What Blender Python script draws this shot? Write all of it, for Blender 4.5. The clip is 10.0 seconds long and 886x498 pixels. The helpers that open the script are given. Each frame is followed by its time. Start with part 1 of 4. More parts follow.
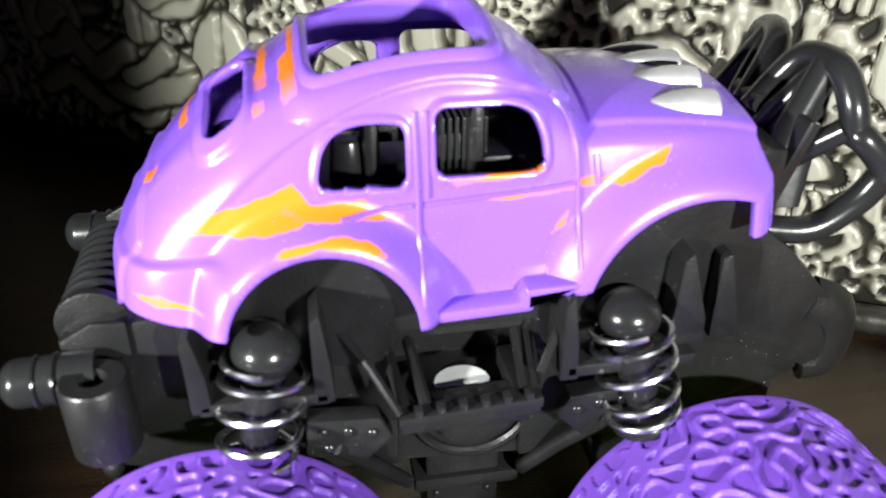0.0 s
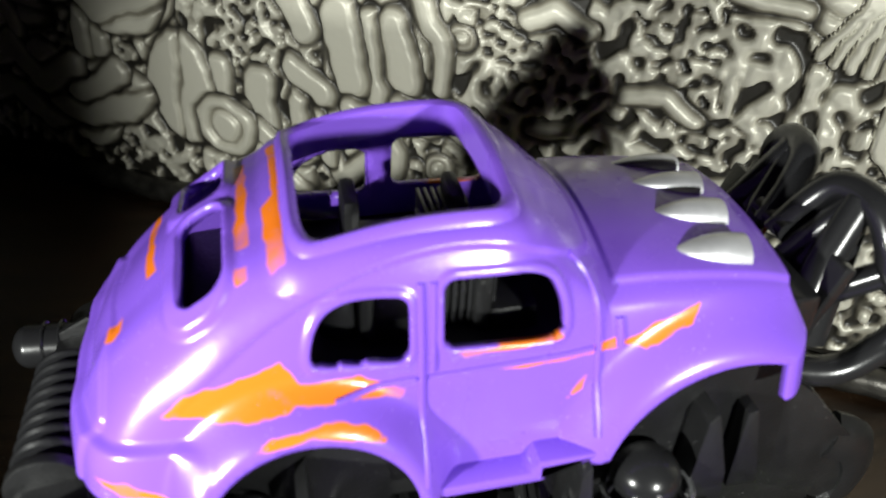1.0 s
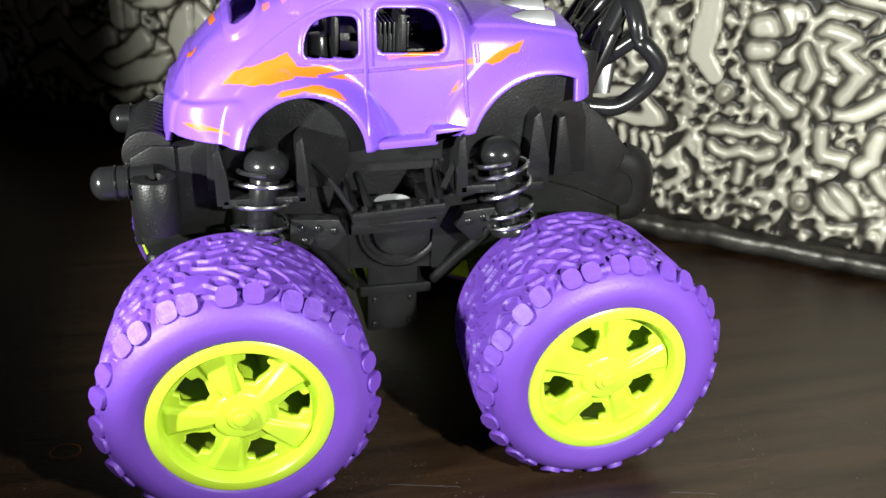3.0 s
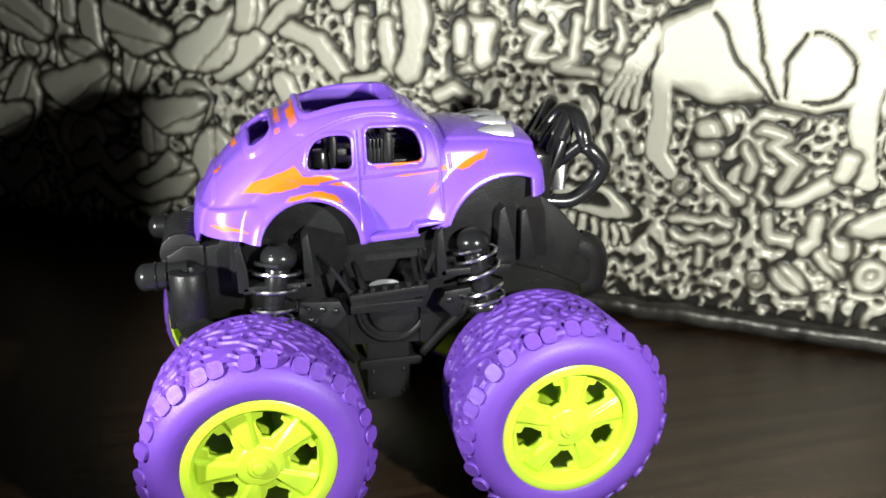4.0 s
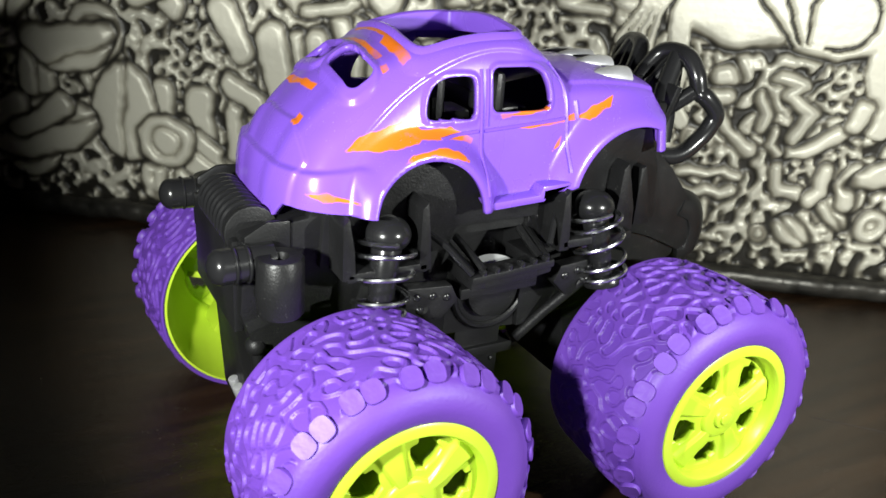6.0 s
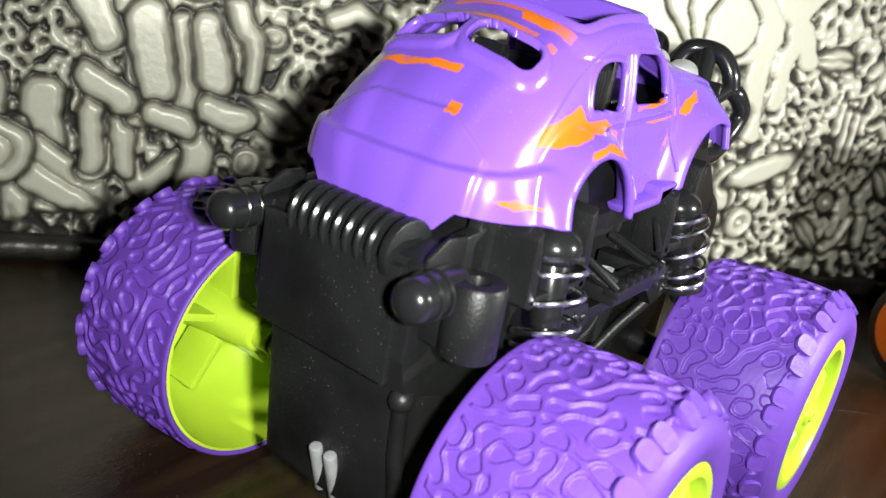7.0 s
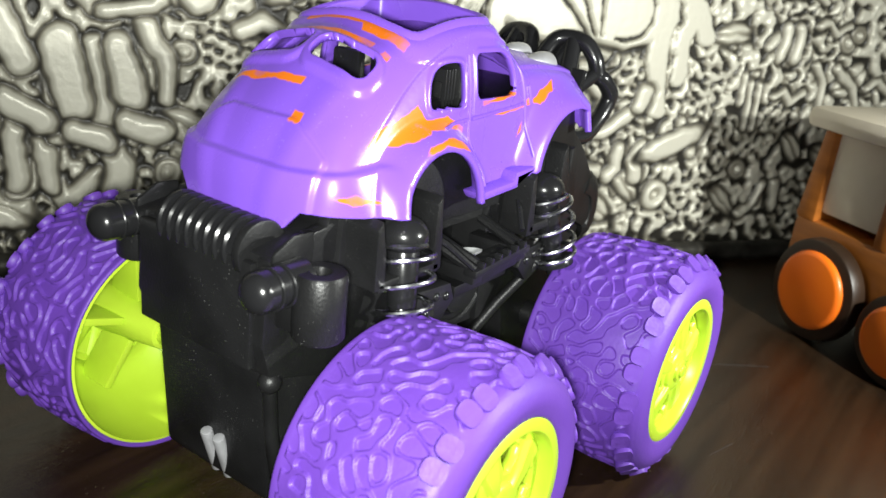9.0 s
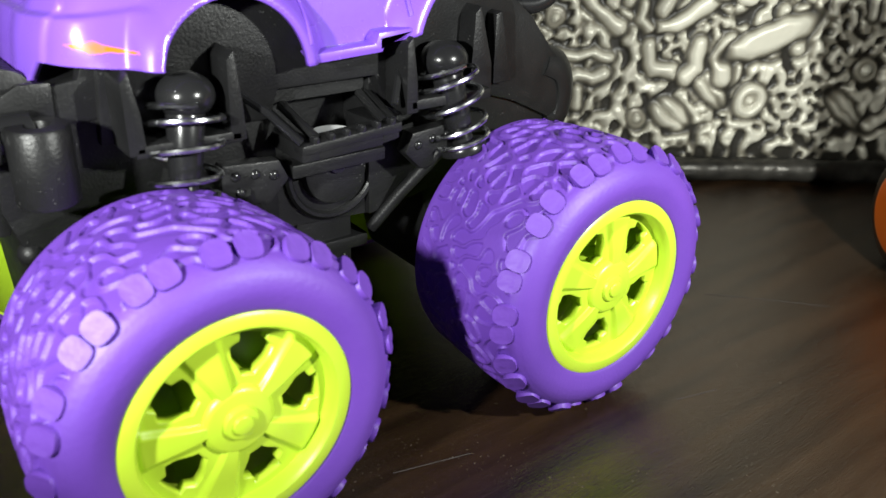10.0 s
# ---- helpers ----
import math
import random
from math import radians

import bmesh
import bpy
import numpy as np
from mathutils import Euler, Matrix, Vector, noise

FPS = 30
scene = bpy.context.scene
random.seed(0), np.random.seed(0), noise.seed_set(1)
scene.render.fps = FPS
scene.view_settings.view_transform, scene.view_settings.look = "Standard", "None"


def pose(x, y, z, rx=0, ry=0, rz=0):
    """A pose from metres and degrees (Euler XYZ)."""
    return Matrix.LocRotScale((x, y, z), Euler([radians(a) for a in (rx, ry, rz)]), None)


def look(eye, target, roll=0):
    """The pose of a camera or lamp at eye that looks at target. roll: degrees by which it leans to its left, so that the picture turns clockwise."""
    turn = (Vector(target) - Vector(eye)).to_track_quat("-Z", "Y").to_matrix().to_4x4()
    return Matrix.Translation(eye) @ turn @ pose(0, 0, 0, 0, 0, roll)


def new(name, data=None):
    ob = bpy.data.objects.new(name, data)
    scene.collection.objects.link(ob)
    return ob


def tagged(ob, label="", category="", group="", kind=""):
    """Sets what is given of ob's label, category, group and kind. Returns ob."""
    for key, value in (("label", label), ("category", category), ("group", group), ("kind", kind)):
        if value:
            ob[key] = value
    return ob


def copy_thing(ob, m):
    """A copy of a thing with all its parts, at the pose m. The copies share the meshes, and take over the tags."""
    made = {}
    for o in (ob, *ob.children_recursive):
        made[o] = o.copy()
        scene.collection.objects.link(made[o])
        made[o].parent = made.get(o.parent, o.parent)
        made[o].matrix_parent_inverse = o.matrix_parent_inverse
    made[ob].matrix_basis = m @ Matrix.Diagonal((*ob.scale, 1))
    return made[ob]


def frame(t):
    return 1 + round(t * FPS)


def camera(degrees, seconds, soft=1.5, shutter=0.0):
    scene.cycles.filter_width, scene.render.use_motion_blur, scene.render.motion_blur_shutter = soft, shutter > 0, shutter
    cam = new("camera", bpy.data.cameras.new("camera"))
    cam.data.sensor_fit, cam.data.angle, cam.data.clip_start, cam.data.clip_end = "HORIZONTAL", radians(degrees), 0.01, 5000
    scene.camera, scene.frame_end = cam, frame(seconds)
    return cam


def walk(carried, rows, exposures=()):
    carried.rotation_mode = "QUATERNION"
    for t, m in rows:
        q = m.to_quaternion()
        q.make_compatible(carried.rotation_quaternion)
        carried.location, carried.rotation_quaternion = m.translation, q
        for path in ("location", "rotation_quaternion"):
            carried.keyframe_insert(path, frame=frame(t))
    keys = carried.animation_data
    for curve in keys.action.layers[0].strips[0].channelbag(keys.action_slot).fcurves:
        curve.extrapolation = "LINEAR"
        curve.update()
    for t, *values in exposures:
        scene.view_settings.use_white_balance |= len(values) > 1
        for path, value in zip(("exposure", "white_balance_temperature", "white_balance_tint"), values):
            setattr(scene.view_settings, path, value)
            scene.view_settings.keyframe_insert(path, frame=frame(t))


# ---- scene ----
cam = camera(55.5, 10.0)
PATH = [
    (0, (-0.0162, -0.0923, 0.1078), (0.0051, 0.0348, 0.0312), -0.03),
    (0.5, (-0.0136, -0.0753, 0.1146), (0.0139, 0.0465, 0.0315), 1.82),
    (0.8, (-0.0164, -0.0731, 0.1170), (0.0104, 0.0475, 0.0410), 1.70),
    (1, (-0.0179, -0.0723, 0.1200), (0.0109, 0.0492, 0.0367), 2.51),
    (1.5, (-0.0182, -0.0870, 0.1190), (0.0125, 0.0337, 0.0353), 3.14),
    (2, (-0.0203, -0.1083, 0.1178), (0.0107, 0.0103, 0.0312), 3.39),
    (2.2, (-0.0235, -0.1149, 0.1141), (0.0104, 0.0025, 0.0271), 4.60),
    (3.3, (-0.0318, -0.1642, 0.1052), (0.0025, -0.0316, 0.0439), 1.69),
    (3.5, (-0.0348, -0.1704, 0.1080), (-0.0012, -0.0365, 0.0494), 1.14),
    (4, (-0.0287, -0.1803, 0.1124), (0.0049, -0.0435, 0.0609), -0.04),
    (4.5, (-0.0345, -0.1912, 0.1087), (-0.0003, -0.0536, 0.0599), 0.07),
    (5, (-0.0375, -0.1714, 0.1037), (0.0001, -0.0346, 0.0551), 0.02),
    (5.2, (-0.0427, -0.1634, 0.1041), (0.0006, -0.0290, 0.0537), 0.91),
    (6.3, (-0.0885, -0.1095, 0.1015), (0.0002, -0.0025, 0.0451), 7.33),
    (6.4, (-0.0919, -0.1024, 0.0940), (0.0019, -0.0039, 0.0437), 8.23),
    (6.5, (-0.0960, -0.0955, 0.0865), (0.0066, 0.0019, 0.0369), 8.92),
    (7, (-0.1168, -0.0675, 0.0866), (-0.0016, 0.0145, 0.0367), 9.99),
    (7.5, (-0.1245, -0.0517, 0.0867), (-0.0037, 0.0212, 0.0356), 8.63),
    (8, (-0.1269, -0.0483, 0.0907), (-0.0025, 0.0192, 0.0411), 8.07),
    (8.5, (-0.1264, -0.0632, 0.0901), (-0.0005, 0.0030, 0.0424), 9.17),
    (9, (-0.1145, -0.0883, 0.0934), (0.0015, -0.0086, 0.0416), 6.27),
    (9.5, (-0.0907, -0.1062, 0.0866), (0.0084, -0.0106, 0.0271), 2.35),
    (10, (-0.0604, -0.1197, 0.0812), (0.0230, -0.0128, 0.0170), 1.89),
]
EXPOSURES = [(0.0, 0.5), (0.5, -0.04), (1.0, -0.14), (2.2, 0.24), (3.5, -0.02), (5.2, -0.08), (6.5, -0.24), (7.5, 0.26), (8.5, -0.03), (9.0, -0.1), (9.5, -0.04), (10.0, -0.2)]
walk(cam, [(t, look(eye, target, roll)) for t, eye, target, roll in PATH], EXPOSURES)

# a small lens opening, focused on the truck
cam.data.dof.use_dof = True
cam.data.dof.focus_distance, cam.data.dof.aperture_fstop = 0.14, 38

# ---- light ----
MM = 0.001
world = bpy.data.worlds.new("dim_room")
scene.world = world
world.use_nodes = True
world.node_tree.nodes["Background"].inputs["Color"].default_value = (1.0, 0.86, 0.7, 1)
world.node_tree.nodes["Background"].inputs["Strength"].default_value = 0.008


def torch_stand_in(place, aim, watts, cone=None):
    """Fixed stand-in for the light carried with the camera: a wide bare diode, or a narrower beam with a soft edge."""
    lamp = bpy.data.lights.new("torch_stand_in", "AREA" if cone is None else "SPOT")
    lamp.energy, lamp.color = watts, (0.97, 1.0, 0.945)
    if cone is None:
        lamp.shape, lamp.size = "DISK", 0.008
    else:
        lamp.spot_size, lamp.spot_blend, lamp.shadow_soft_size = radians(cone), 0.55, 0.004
    ob = new("torch_stand_in_lamp", lamp)
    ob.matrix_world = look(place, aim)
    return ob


# One light rides with the camera; two fixed lamps stand in for it.
torch_stand_in((0.046, -0.156, 0.102), (0.095, 0.0, 0.045), 0.48)
# Added lamp at the late camera position, beam narrowed to spare the far left.
torch_stand_in((-0.114, -0.086, 0.090), (0.055, 0.070, 0.042), 1.6, 72)


# ---- materials ----
def nodes_of(name, base, rough=0.5, metal=0.0):
    m = bpy.data.materials.new(name)
    m.use_nodes = True
    b = m.node_tree.nodes["Principled BSDF"]
    b.inputs["Base Color"].default_value = (*base, 1)
    b.inputs["Roughness"].default_value = rough
    b.inputs["Metallic"].default_value = metal
    return m, m.node_tree.nodes, m.node_tree.links, b


def varied(m, nodes, links, b, c1, c2, scale, rough=None, bump=0.0, bump_scale=None, detail=6, stretch=(1, 1, 1)):
    """Two-tone grain, roughness wear and a fine relief, in the thing's own coordinates."""
    tc = nodes.new("ShaderNodeTexCoord")
    mp = nodes.new("ShaderNodeMapping")
    mp.inputs["Scale"].default_value = stretch
    links.new(tc.outputs["Object"], mp.inputs["Vector"])
    n1 = nodes.new("ShaderNodeTexNoise")
    n1.inputs["Scale"].default_value, n1.inputs["Detail"].default_value = scale, detail
    links.new(mp.outputs["Vector"], n1.inputs["Vector"])
    ramp = nodes.new("ShaderNodeValToRGB")
    ramp.color_ramp.elements[0].position, ramp.color_ramp.elements[1].position = 0.32, 0.68
    ramp.color_ramp.elements[0].color, ramp.color_ramp.elements[1].color = (*c1, 1), (*c2, 1)
    links.new(n1.outputs["Fac"], ramp.inputs["Fac"])
    links.new(ramp.outputs["Color"], b.inputs["Base Color"])
    if rough:
        mr = nodes.new("ShaderNodeMapRange")
        mr.inputs["To Min"].default_value, mr.inputs["To Max"].default_value = rough
        n3 = nodes.new("ShaderNodeTexNoise")
        n3.inputs["Scale"].default_value, n3.inputs["Detail"].default_value = scale * 2.7, 4
        links.new(mp.outputs["Vector"], n3.inputs["Vector"])
        links.new(n3.outputs["Fac"], mr.inputs["Value"])
        links.new(mr.outputs["Result"], b.inputs["Roughness"])
    if bump:
        n2 = nodes.new("ShaderNodeTexNoise")
        n2.inputs["Scale"].default_value, n2.inputs["Detail"].default_value = bump_scale or scale * 6, 4
        links.new(mp.outputs["Vector"], n2.inputs["Vector"])
        bp = nodes.new("ShaderNodeBump")
        bp.inputs["Strength"].default_value, bp.inputs["Distance"].default_value = bump, 0.0003
        links.new(n2.outputs["Fac"], bp.inputs["Height"])
        links.new(bp.outputs["Normal"], b.inputs["Normal"])
    return m, ramp


def mat_plain(name, c1, c2, scale, rough, bump=0.0, bump_scale=None, metal=0.0, stretch=(1, 1, 1)):
    m, nodes, links, b = nodes_of(name, c1, rough[0], metal)
    varied(m, nodes, links, b, c1, c2, scale, rough, bump, bump_scale, stretch=stretch)
    return m


def mat_painted():
    """Glossy purple plastic with worn orange brush marks, laid where the mesh's decal field is positive."""
    m, nodes, links, b = nodes_of("purple_plastic", (0.2, 0.06, 0.6), 0.25)
    m, ramp = varied(m, nodes, links, b, (0.185, 0.080, 0.57), (0.215, 0.093, 0.64), 40, (0.2, 0.34), 0.05, 900)
    at = nodes.new("ShaderNodeAttribute")
    at.attribute_name = "decal"
    tc = nodes.new("ShaderNodeTexCoord")
    n = nodes.new("ShaderNodeTexNoise")
    n.inputs["Scale"].default_value, n.inputs["Detail"].default_value = 420, 7
    links.new(tc.outputs["Object"], n.inputs["Vector"])
    ad = nodes.new("ShaderNodeMath")
    ad.operation = "MULTIPLY_ADD"
    ad.inputs[1].default_value = 0.95
    links.new(n.outputs["Fac"], ad.inputs[0])
    links.new(at.outputs["Fac"], ad.inputs[2])
    mr = nodes.new("ShaderNodeMapRange")
    mr.inputs["From Min"].default_value, mr.inputs["From Max"].default_value = 0.44, 0.60
    links.new(ad.outputs["Value"], mr.inputs["Value"])
    patch = nodes.new("ShaderNodeTexNoise")
    patch.inputs["Scale"].default_value, patch.inputs["Detail"].default_value = 150, 5
    links.new(tc.outputs["Object"], patch.inputs["Vector"])
    bare = nodes.new("ShaderNodeMapRange")
    bare.inputs["From Min"].default_value, bare.inputs["From Max"].default_value = 0.30, 0.46
    bare.inputs["To Min"].default_value = 0.35
    links.new(patch.outputs["Fac"], bare.inputs["Value"])
    worn = nodes.new("ShaderNodeMath")
    worn.operation = "MULTIPLY"
    links.new(mr.outputs["Result"], worn.inputs[0])
    links.new(bare.outputs["Result"], worn.inputs[1])
    mix = nodes.new("ShaderNodeMix")
    mix.data_type = "RGBA"
    links.new(worn.outputs["Value"], mix.inputs["Factor"])
    links.new(ramp.outputs["Color"], mix.inputs[6])
    mix.inputs[7].default_value = (0.74, 0.17, 0.014, 1)
    links.new(mix.outputs[2], b.inputs["Base Color"])
    b.inputs["Coat Weight"].default_value, b.inputs["Coat Roughness"].default_value = 0.25, 0.12
    return m


def mat_relief():
    """Embossed pale metal with black patina left in the hollows."""
    m, nodes, links, b = nodes_of("embossed_metal", (0.6, 0.58, 0.5), 0.35)
    at = nodes.new("ShaderNodeAttribute")
    at.attribute_name = "relief"
    tc = nodes.new("ShaderNodeTexCoord")
    n = nodes.new("ShaderNodeTexNoise")
    n.inputs["Scale"].default_value, n.inputs["Detail"].default_value = 120, 8
    links.new(tc.outputs["Object"], n.inputs["Vector"])
    ad = nodes.new("ShaderNodeMath")
    ad.operation = "MULTIPLY_ADD"
    ad.inputs[1].default_value = 0.42
    links.new(n.outputs["Fac"], ad.inputs[0])
    links.new(at.outputs["Fac"], ad.inputs[2])
    ramp = nodes.new("ShaderNodeValToRGB")
    e = ramp.color_ramp.elements
    e[0].position, e[0].color = 0.26, (0.022, 0.020, 0.016, 1)
    e[1].position, e[1].color = 0.88, (0.62, 0.60, 0.505, 1)
    mid = ramp.color_ramp.elements.new(0.55)
    mid.color = (0.23, 0.213, 0.167, 1)
    links.new(ad.outputs["Value"], ramp.inputs["Fac"])
    links.new(ramp.outputs["Color"], b.inputs["Base Color"])
    b.inputs["Metallic"].default_value = 0.15
    b.inputs["Roughness"].default_value = 0.42
    n2 = nodes.new("ShaderNodeTexNoise")
    n2.inputs["Scale"].default_value, n2.inputs["Detail"].default_value = 500, 5
    links.new(tc.outputs["Object"], n2.inputs["Vector"])
    bp = nodes.new("ShaderNodeBump")
    bp.inputs["Strength"].default_value, bp.inputs["Distance"].default_value = 0.25, 0.0004
    links.new(n2.outputs["Fac"], bp.inputs["Height"])
    links.new(bp.outputs["Normal"], b.inputs["Normal"])
    return m


def dusty(m, colour, limit, scale=2300):
    """Sparse pale specks of dust and swarf, gathered in patches."""
    nodes, links = m.node_tree.nodes, m.node_tree.links
    b = nodes["Principled BSDF"]
    under = b.inputs["Base Color"].links[0].from_socket
    tc = nodes.new("ShaderNodeTexCoord")
    facs = []
    for sc, detail, lo, hi in ((scale, 1, limit, limit + 0.03), (90, 3, 0.46, 0.62)):
        n = nodes.new("ShaderNodeTexNoise")
        n.inputs["Scale"].default_value, n.inputs["Detail"].default_value = sc, detail
        links.new(tc.outputs["Object"], n.inputs["Vector"])
        mr = nodes.new("ShaderNodeMapRange")
        mr.inputs["From Min"].default_value, mr.inputs["From Max"].default_value = lo, hi
        links.new(n.outputs["Fac"], mr.inputs["Value"])
        facs.append(mr)
    mu = nodes.new("ShaderNodeMath")
    mu.operation = "MULTIPLY"
    links.new(facs[0].outputs["Result"], mu.inputs[0])
    links.new(facs[1].outputs["Result"], mu.inputs[1])
    mix = nodes.new("ShaderNodeMix")
    mix.data_type = "RGBA"
    links.new(mu.outputs["Value"], mix.inputs["Factor"])
    links.new(under, mix.inputs[6])
    mix.inputs[7].default_value = (*colour, 1)
    links.new(mix.outputs[2], b.inputs["Base Color"])
    return m


PURPLE = dusty(mat_painted(), (0.42, 0.27, 0.78), 0.74, 3400)
TRIM = dusty(mat_plain("plain_purple_plastic", (0.185, 0.080, 0.57), (0.215, 0.093, 0.64), 40, (0.2, 0.34), 0.05, 900), (0.42, 0.27, 0.78), 0.73, 3400)
RUBBER = mat_plain("purple_rubber", (0.114, 0.041, 0.345), (0.137, 0.050, 0.39), 60, (0.44, 0.60), 0.16, 1500)
LIME = mat_plain("lime_plastic", (0.47, 0.66, 0.035), (0.53, 0.72, 0.05), 80, (0.28, 0.4), 0.04, 900)
BLACK = dusty(mat_plain("black_plastic", (0.006, 0.006, 0.0063), (0.013, 0.013, 0.0137), 90, (0.30, 0.50), 0.22, 2600), (0.16, 0.16, 0.155), 0.74, 3000)
GLOSS = mat_plain("glossy_black_plastic", (0.01, 0.01, 0.011), (0.016, 0.016, 0.017), 70, (0.16, 0.28), 0.05, 900)
STEEL = mat_plain("spring_steel", (0.55, 0.56, 0.58), (0.75, 0.76, 0.78), 200, (0.18, 0.32), 0.05, 1500, metal=1.0)
SILVER = mat_plain("silver_paint", (0.50, 0.50, 0.52), (0.66, 0.66, 0.69), 300, (0.3, 0.45), 0.1, 1500, metal=0.6)
PALE = mat_plain("pale_grey_plastic", (0.55, 0.56, 0.56), (0.68, 0.69, 0.7), 150, (0.35, 0.5), 0.2, 1200)
WOOD = dusty(mat_plain("dark_varnished_wood", (0.012, 0.0064, 0.0034), (0.036, 0.0195, 0.0098), 34, (0.12, 0.30), 0.35, 700, stretch=(0.5, 7, 1)), (0.09, 0.07, 0.05), 0.69, 1700)
BLACK.node_tree.nodes["Principled BSDF"].inputs["Specular IOR Level"].default_value = 0.38
WOOD.node_tree.nodes["Principled BSDF"].inputs["Specular IOR Level"].default_value = 0.8
RELIEF = mat_relief()
PATINA = mat_plain("blackened_metal", (0.02, 0.019, 0.017), (0.09, 0.085, 0.075), 120, (0.25, 0.5), 0.5, 500, metal=0.6)
BROWN = mat_plain("brown_lacquered_wood", (0.27, 0.085, 0.012), (0.40, 0.13, 0.02), 60, (0.3, 0.45), 0.08, 600, stretch=(1, 1, 6))
ORANGE = mat_plain("orange_lacquer", (0.9, 0.16, 0.008), (0.95, 0.20, 0.01), 90, (0.3, 0.45), 0.05, 900)
RIMWOOD = mat_plain("dark_brown_wood", (0.02, 0.010, 0.005), (0.035, 0.018, 0.009), 90, (0.35, 0.5), 0.08, 600)
CREAM = mat_plain("cream_paint", (0.72, 0.64, 0.50), (0.80, 0.72, 0.58), 90, (0.35, 0.5), 0.06, 900)
SCUFF = mat_plain("scuffed_varnish", (0.02, 0.019, 0.022), (0.045, 0.04, 0.04), 300, (0.4, 0.6), 0.1, 900)
WALLPAINT = mat_plain("dark_wall_paint", (0.05, 0.042, 0.034), (0.07, 0.06, 0.05), 6, (0.7, 0.9), 0.2, 60)


# ---- mesh helpers (numbers in millimetres) ----
def thing(name, at=(0, 0, 0), rz=0, label="", category="", group="", kind=""):
    ob = new(name)
    ob.empty_display_size = 0.01
    ob.matrix_world = pose(at[0] * MM, at[1] * MM, at[2] * MM, 0, 0, rz)
    return tagged(ob, label, category, group, kind)


def part(name, bm, material, parent=None, label="", smooth=True, m=None):
    me = bpy.data.meshes.new(name)
    bm.normal_update()
    bm.to_mesh(me)
    bm.free()
    me.transform(Matrix.Scale(MM, 4))
    me.materials.append(material)
    if smooth:
        me.polygons.foreach_set("use_smooth", [True] * len(me.polygons))
        me.set_sharp_from_angle(angle=radians(38))
    ob = new(name, me)
    ob.parent = parent
    if m is not None:
        ob.matrix_basis = m
    return tagged(ob, label)


def place_mm(x, y, z, rx=0, ry=0, rz=0):
    return pose(x * MM, y * MM, z * MM, rx, ry, rz)


def box(bm, lo, hi, bevel=0.4, m=None):
    r = bmesh.ops.create_cube(bm, size=1)
    vs = r["verts"]
    for v in vs:
        v.co = Vector([lo[i] + (v.co[i] + 0.5) * (hi[i] - lo[i]) for i in range(3)])
    if bevel:
        es = list({e for v in vs for e in v.link_edges})
        r2 = bmesh.ops.bevel(bm, geom=es, offset=bevel, segments=2, profile=0.6, affect="EDGES")
        vs = r2["verts"] + [v for v in vs if v.is_valid]
    if m is not None:
        bmesh.ops.transform(bm, matrix=m, verts=list(set(vs)))
    return bm


def rod(bm, a, b, r1, r2=None, seg=24, bevel=0.0):
    """A round bar from a to b."""
    a, b = Vector(a), Vector(b)
    d = b - a
    r = bmesh.ops.create_cone(bm, cap_ends=True, segments=seg, radius1=r1, radius2=r1 if r2 is None else r2, depth=d.length)
    vs = r["verts"]
    if bevel:
        es = [e for e in {e for v in vs for e in v.link_edges} if any(len(f.verts) > 4 for f in e.link_faces)]
        r2_ = bmesh.ops.bevel(bm, geom=es, offset=bevel, segments=2, profile=0.5, affect="EDGES")
        vs = list(set([v for v in vs if v.is_valid] + r2_["verts"]))
    bmesh.ops.transform(bm, matrix=Matrix.Translation((a + b) / 2) @ d.to_track_quat("Z", "Y").to_matrix().to_4x4(), verts=vs)
    return bm


def ball(bm, c, r, squash=(1, 1, 1), u=28, v=18):
    res = bmesh.ops.create_uvsphere(bm, u_segments=u, v_segments=v, radius=r)
    bmesh.ops.transform(bm, matrix=Matrix.Translation(c) @ Matrix.Diagonal((*squash, 1)), verts=res["verts"])
    return bm


def smooth_path(pts, per=10, closed=False):
    P = [Vector(p) for p in pts]
    n = len(P)
    out = []
    for i in range(n if closed else n - 1):
        p0 = P[(i - 1) % n] if closed or i > 0 else P[0]
        p1, p2 = P[i], P[(i + 1) % n]
        p3 = P[(i + 2) % n] if closed or i + 2 < n else P[-1]
        for k in range(per):
            t = k / per
            out.append(0.5 * (2 * p1 + (p2 - p0) * t + (2 * p0 - 5 * p1 + 4 * p2 - p3) * t * t + (3 * p1 - p0 - 3 * p2 + p3) * t ** 3))
    if not closed:
        out.append(P[-1])
    return out


def tube(bm, pts, r, seg=12, closed=False, flat=1.0):
    """A bar of round section swept along a path."""
    P = [Vector(p) for p in pts]
    n = len(P)
    rings, up = [], Vector((0.13, 0.37, 1)).normalized()
    for i, p in enumerate(P):
        d = (P[(i + 1) % n] - P[i - 1]) if closed else (P[min(i + 1, n - 1)] - P[max(i - 1, 0)])
        d.normalize()
        s = d.cross(up)
        s = s.normalized() if s.length > 1e-3 else d.orthogonal().normalized()
        w = s.cross(d)
        up = w
        rings.append([bm.verts.new(p + s * (r * math.cos(2 * math.pi * k / seg)) + w * (r * flat * math.sin(2 * math.pi * k / seg))) for k in range(seg)])
    for i in range(n if closed else n - 1):
        a, b = rings[i], rings[(i + 1) % n]
        for k in range(seg):
            bm.faces.new((a[k], a[(k + 1) % seg], b[(k + 1) % seg], b[k]))
    if not closed:
        bm.faces.new(rings[0][::-1])
        bm.faces.new(rings[-1])
    return bm


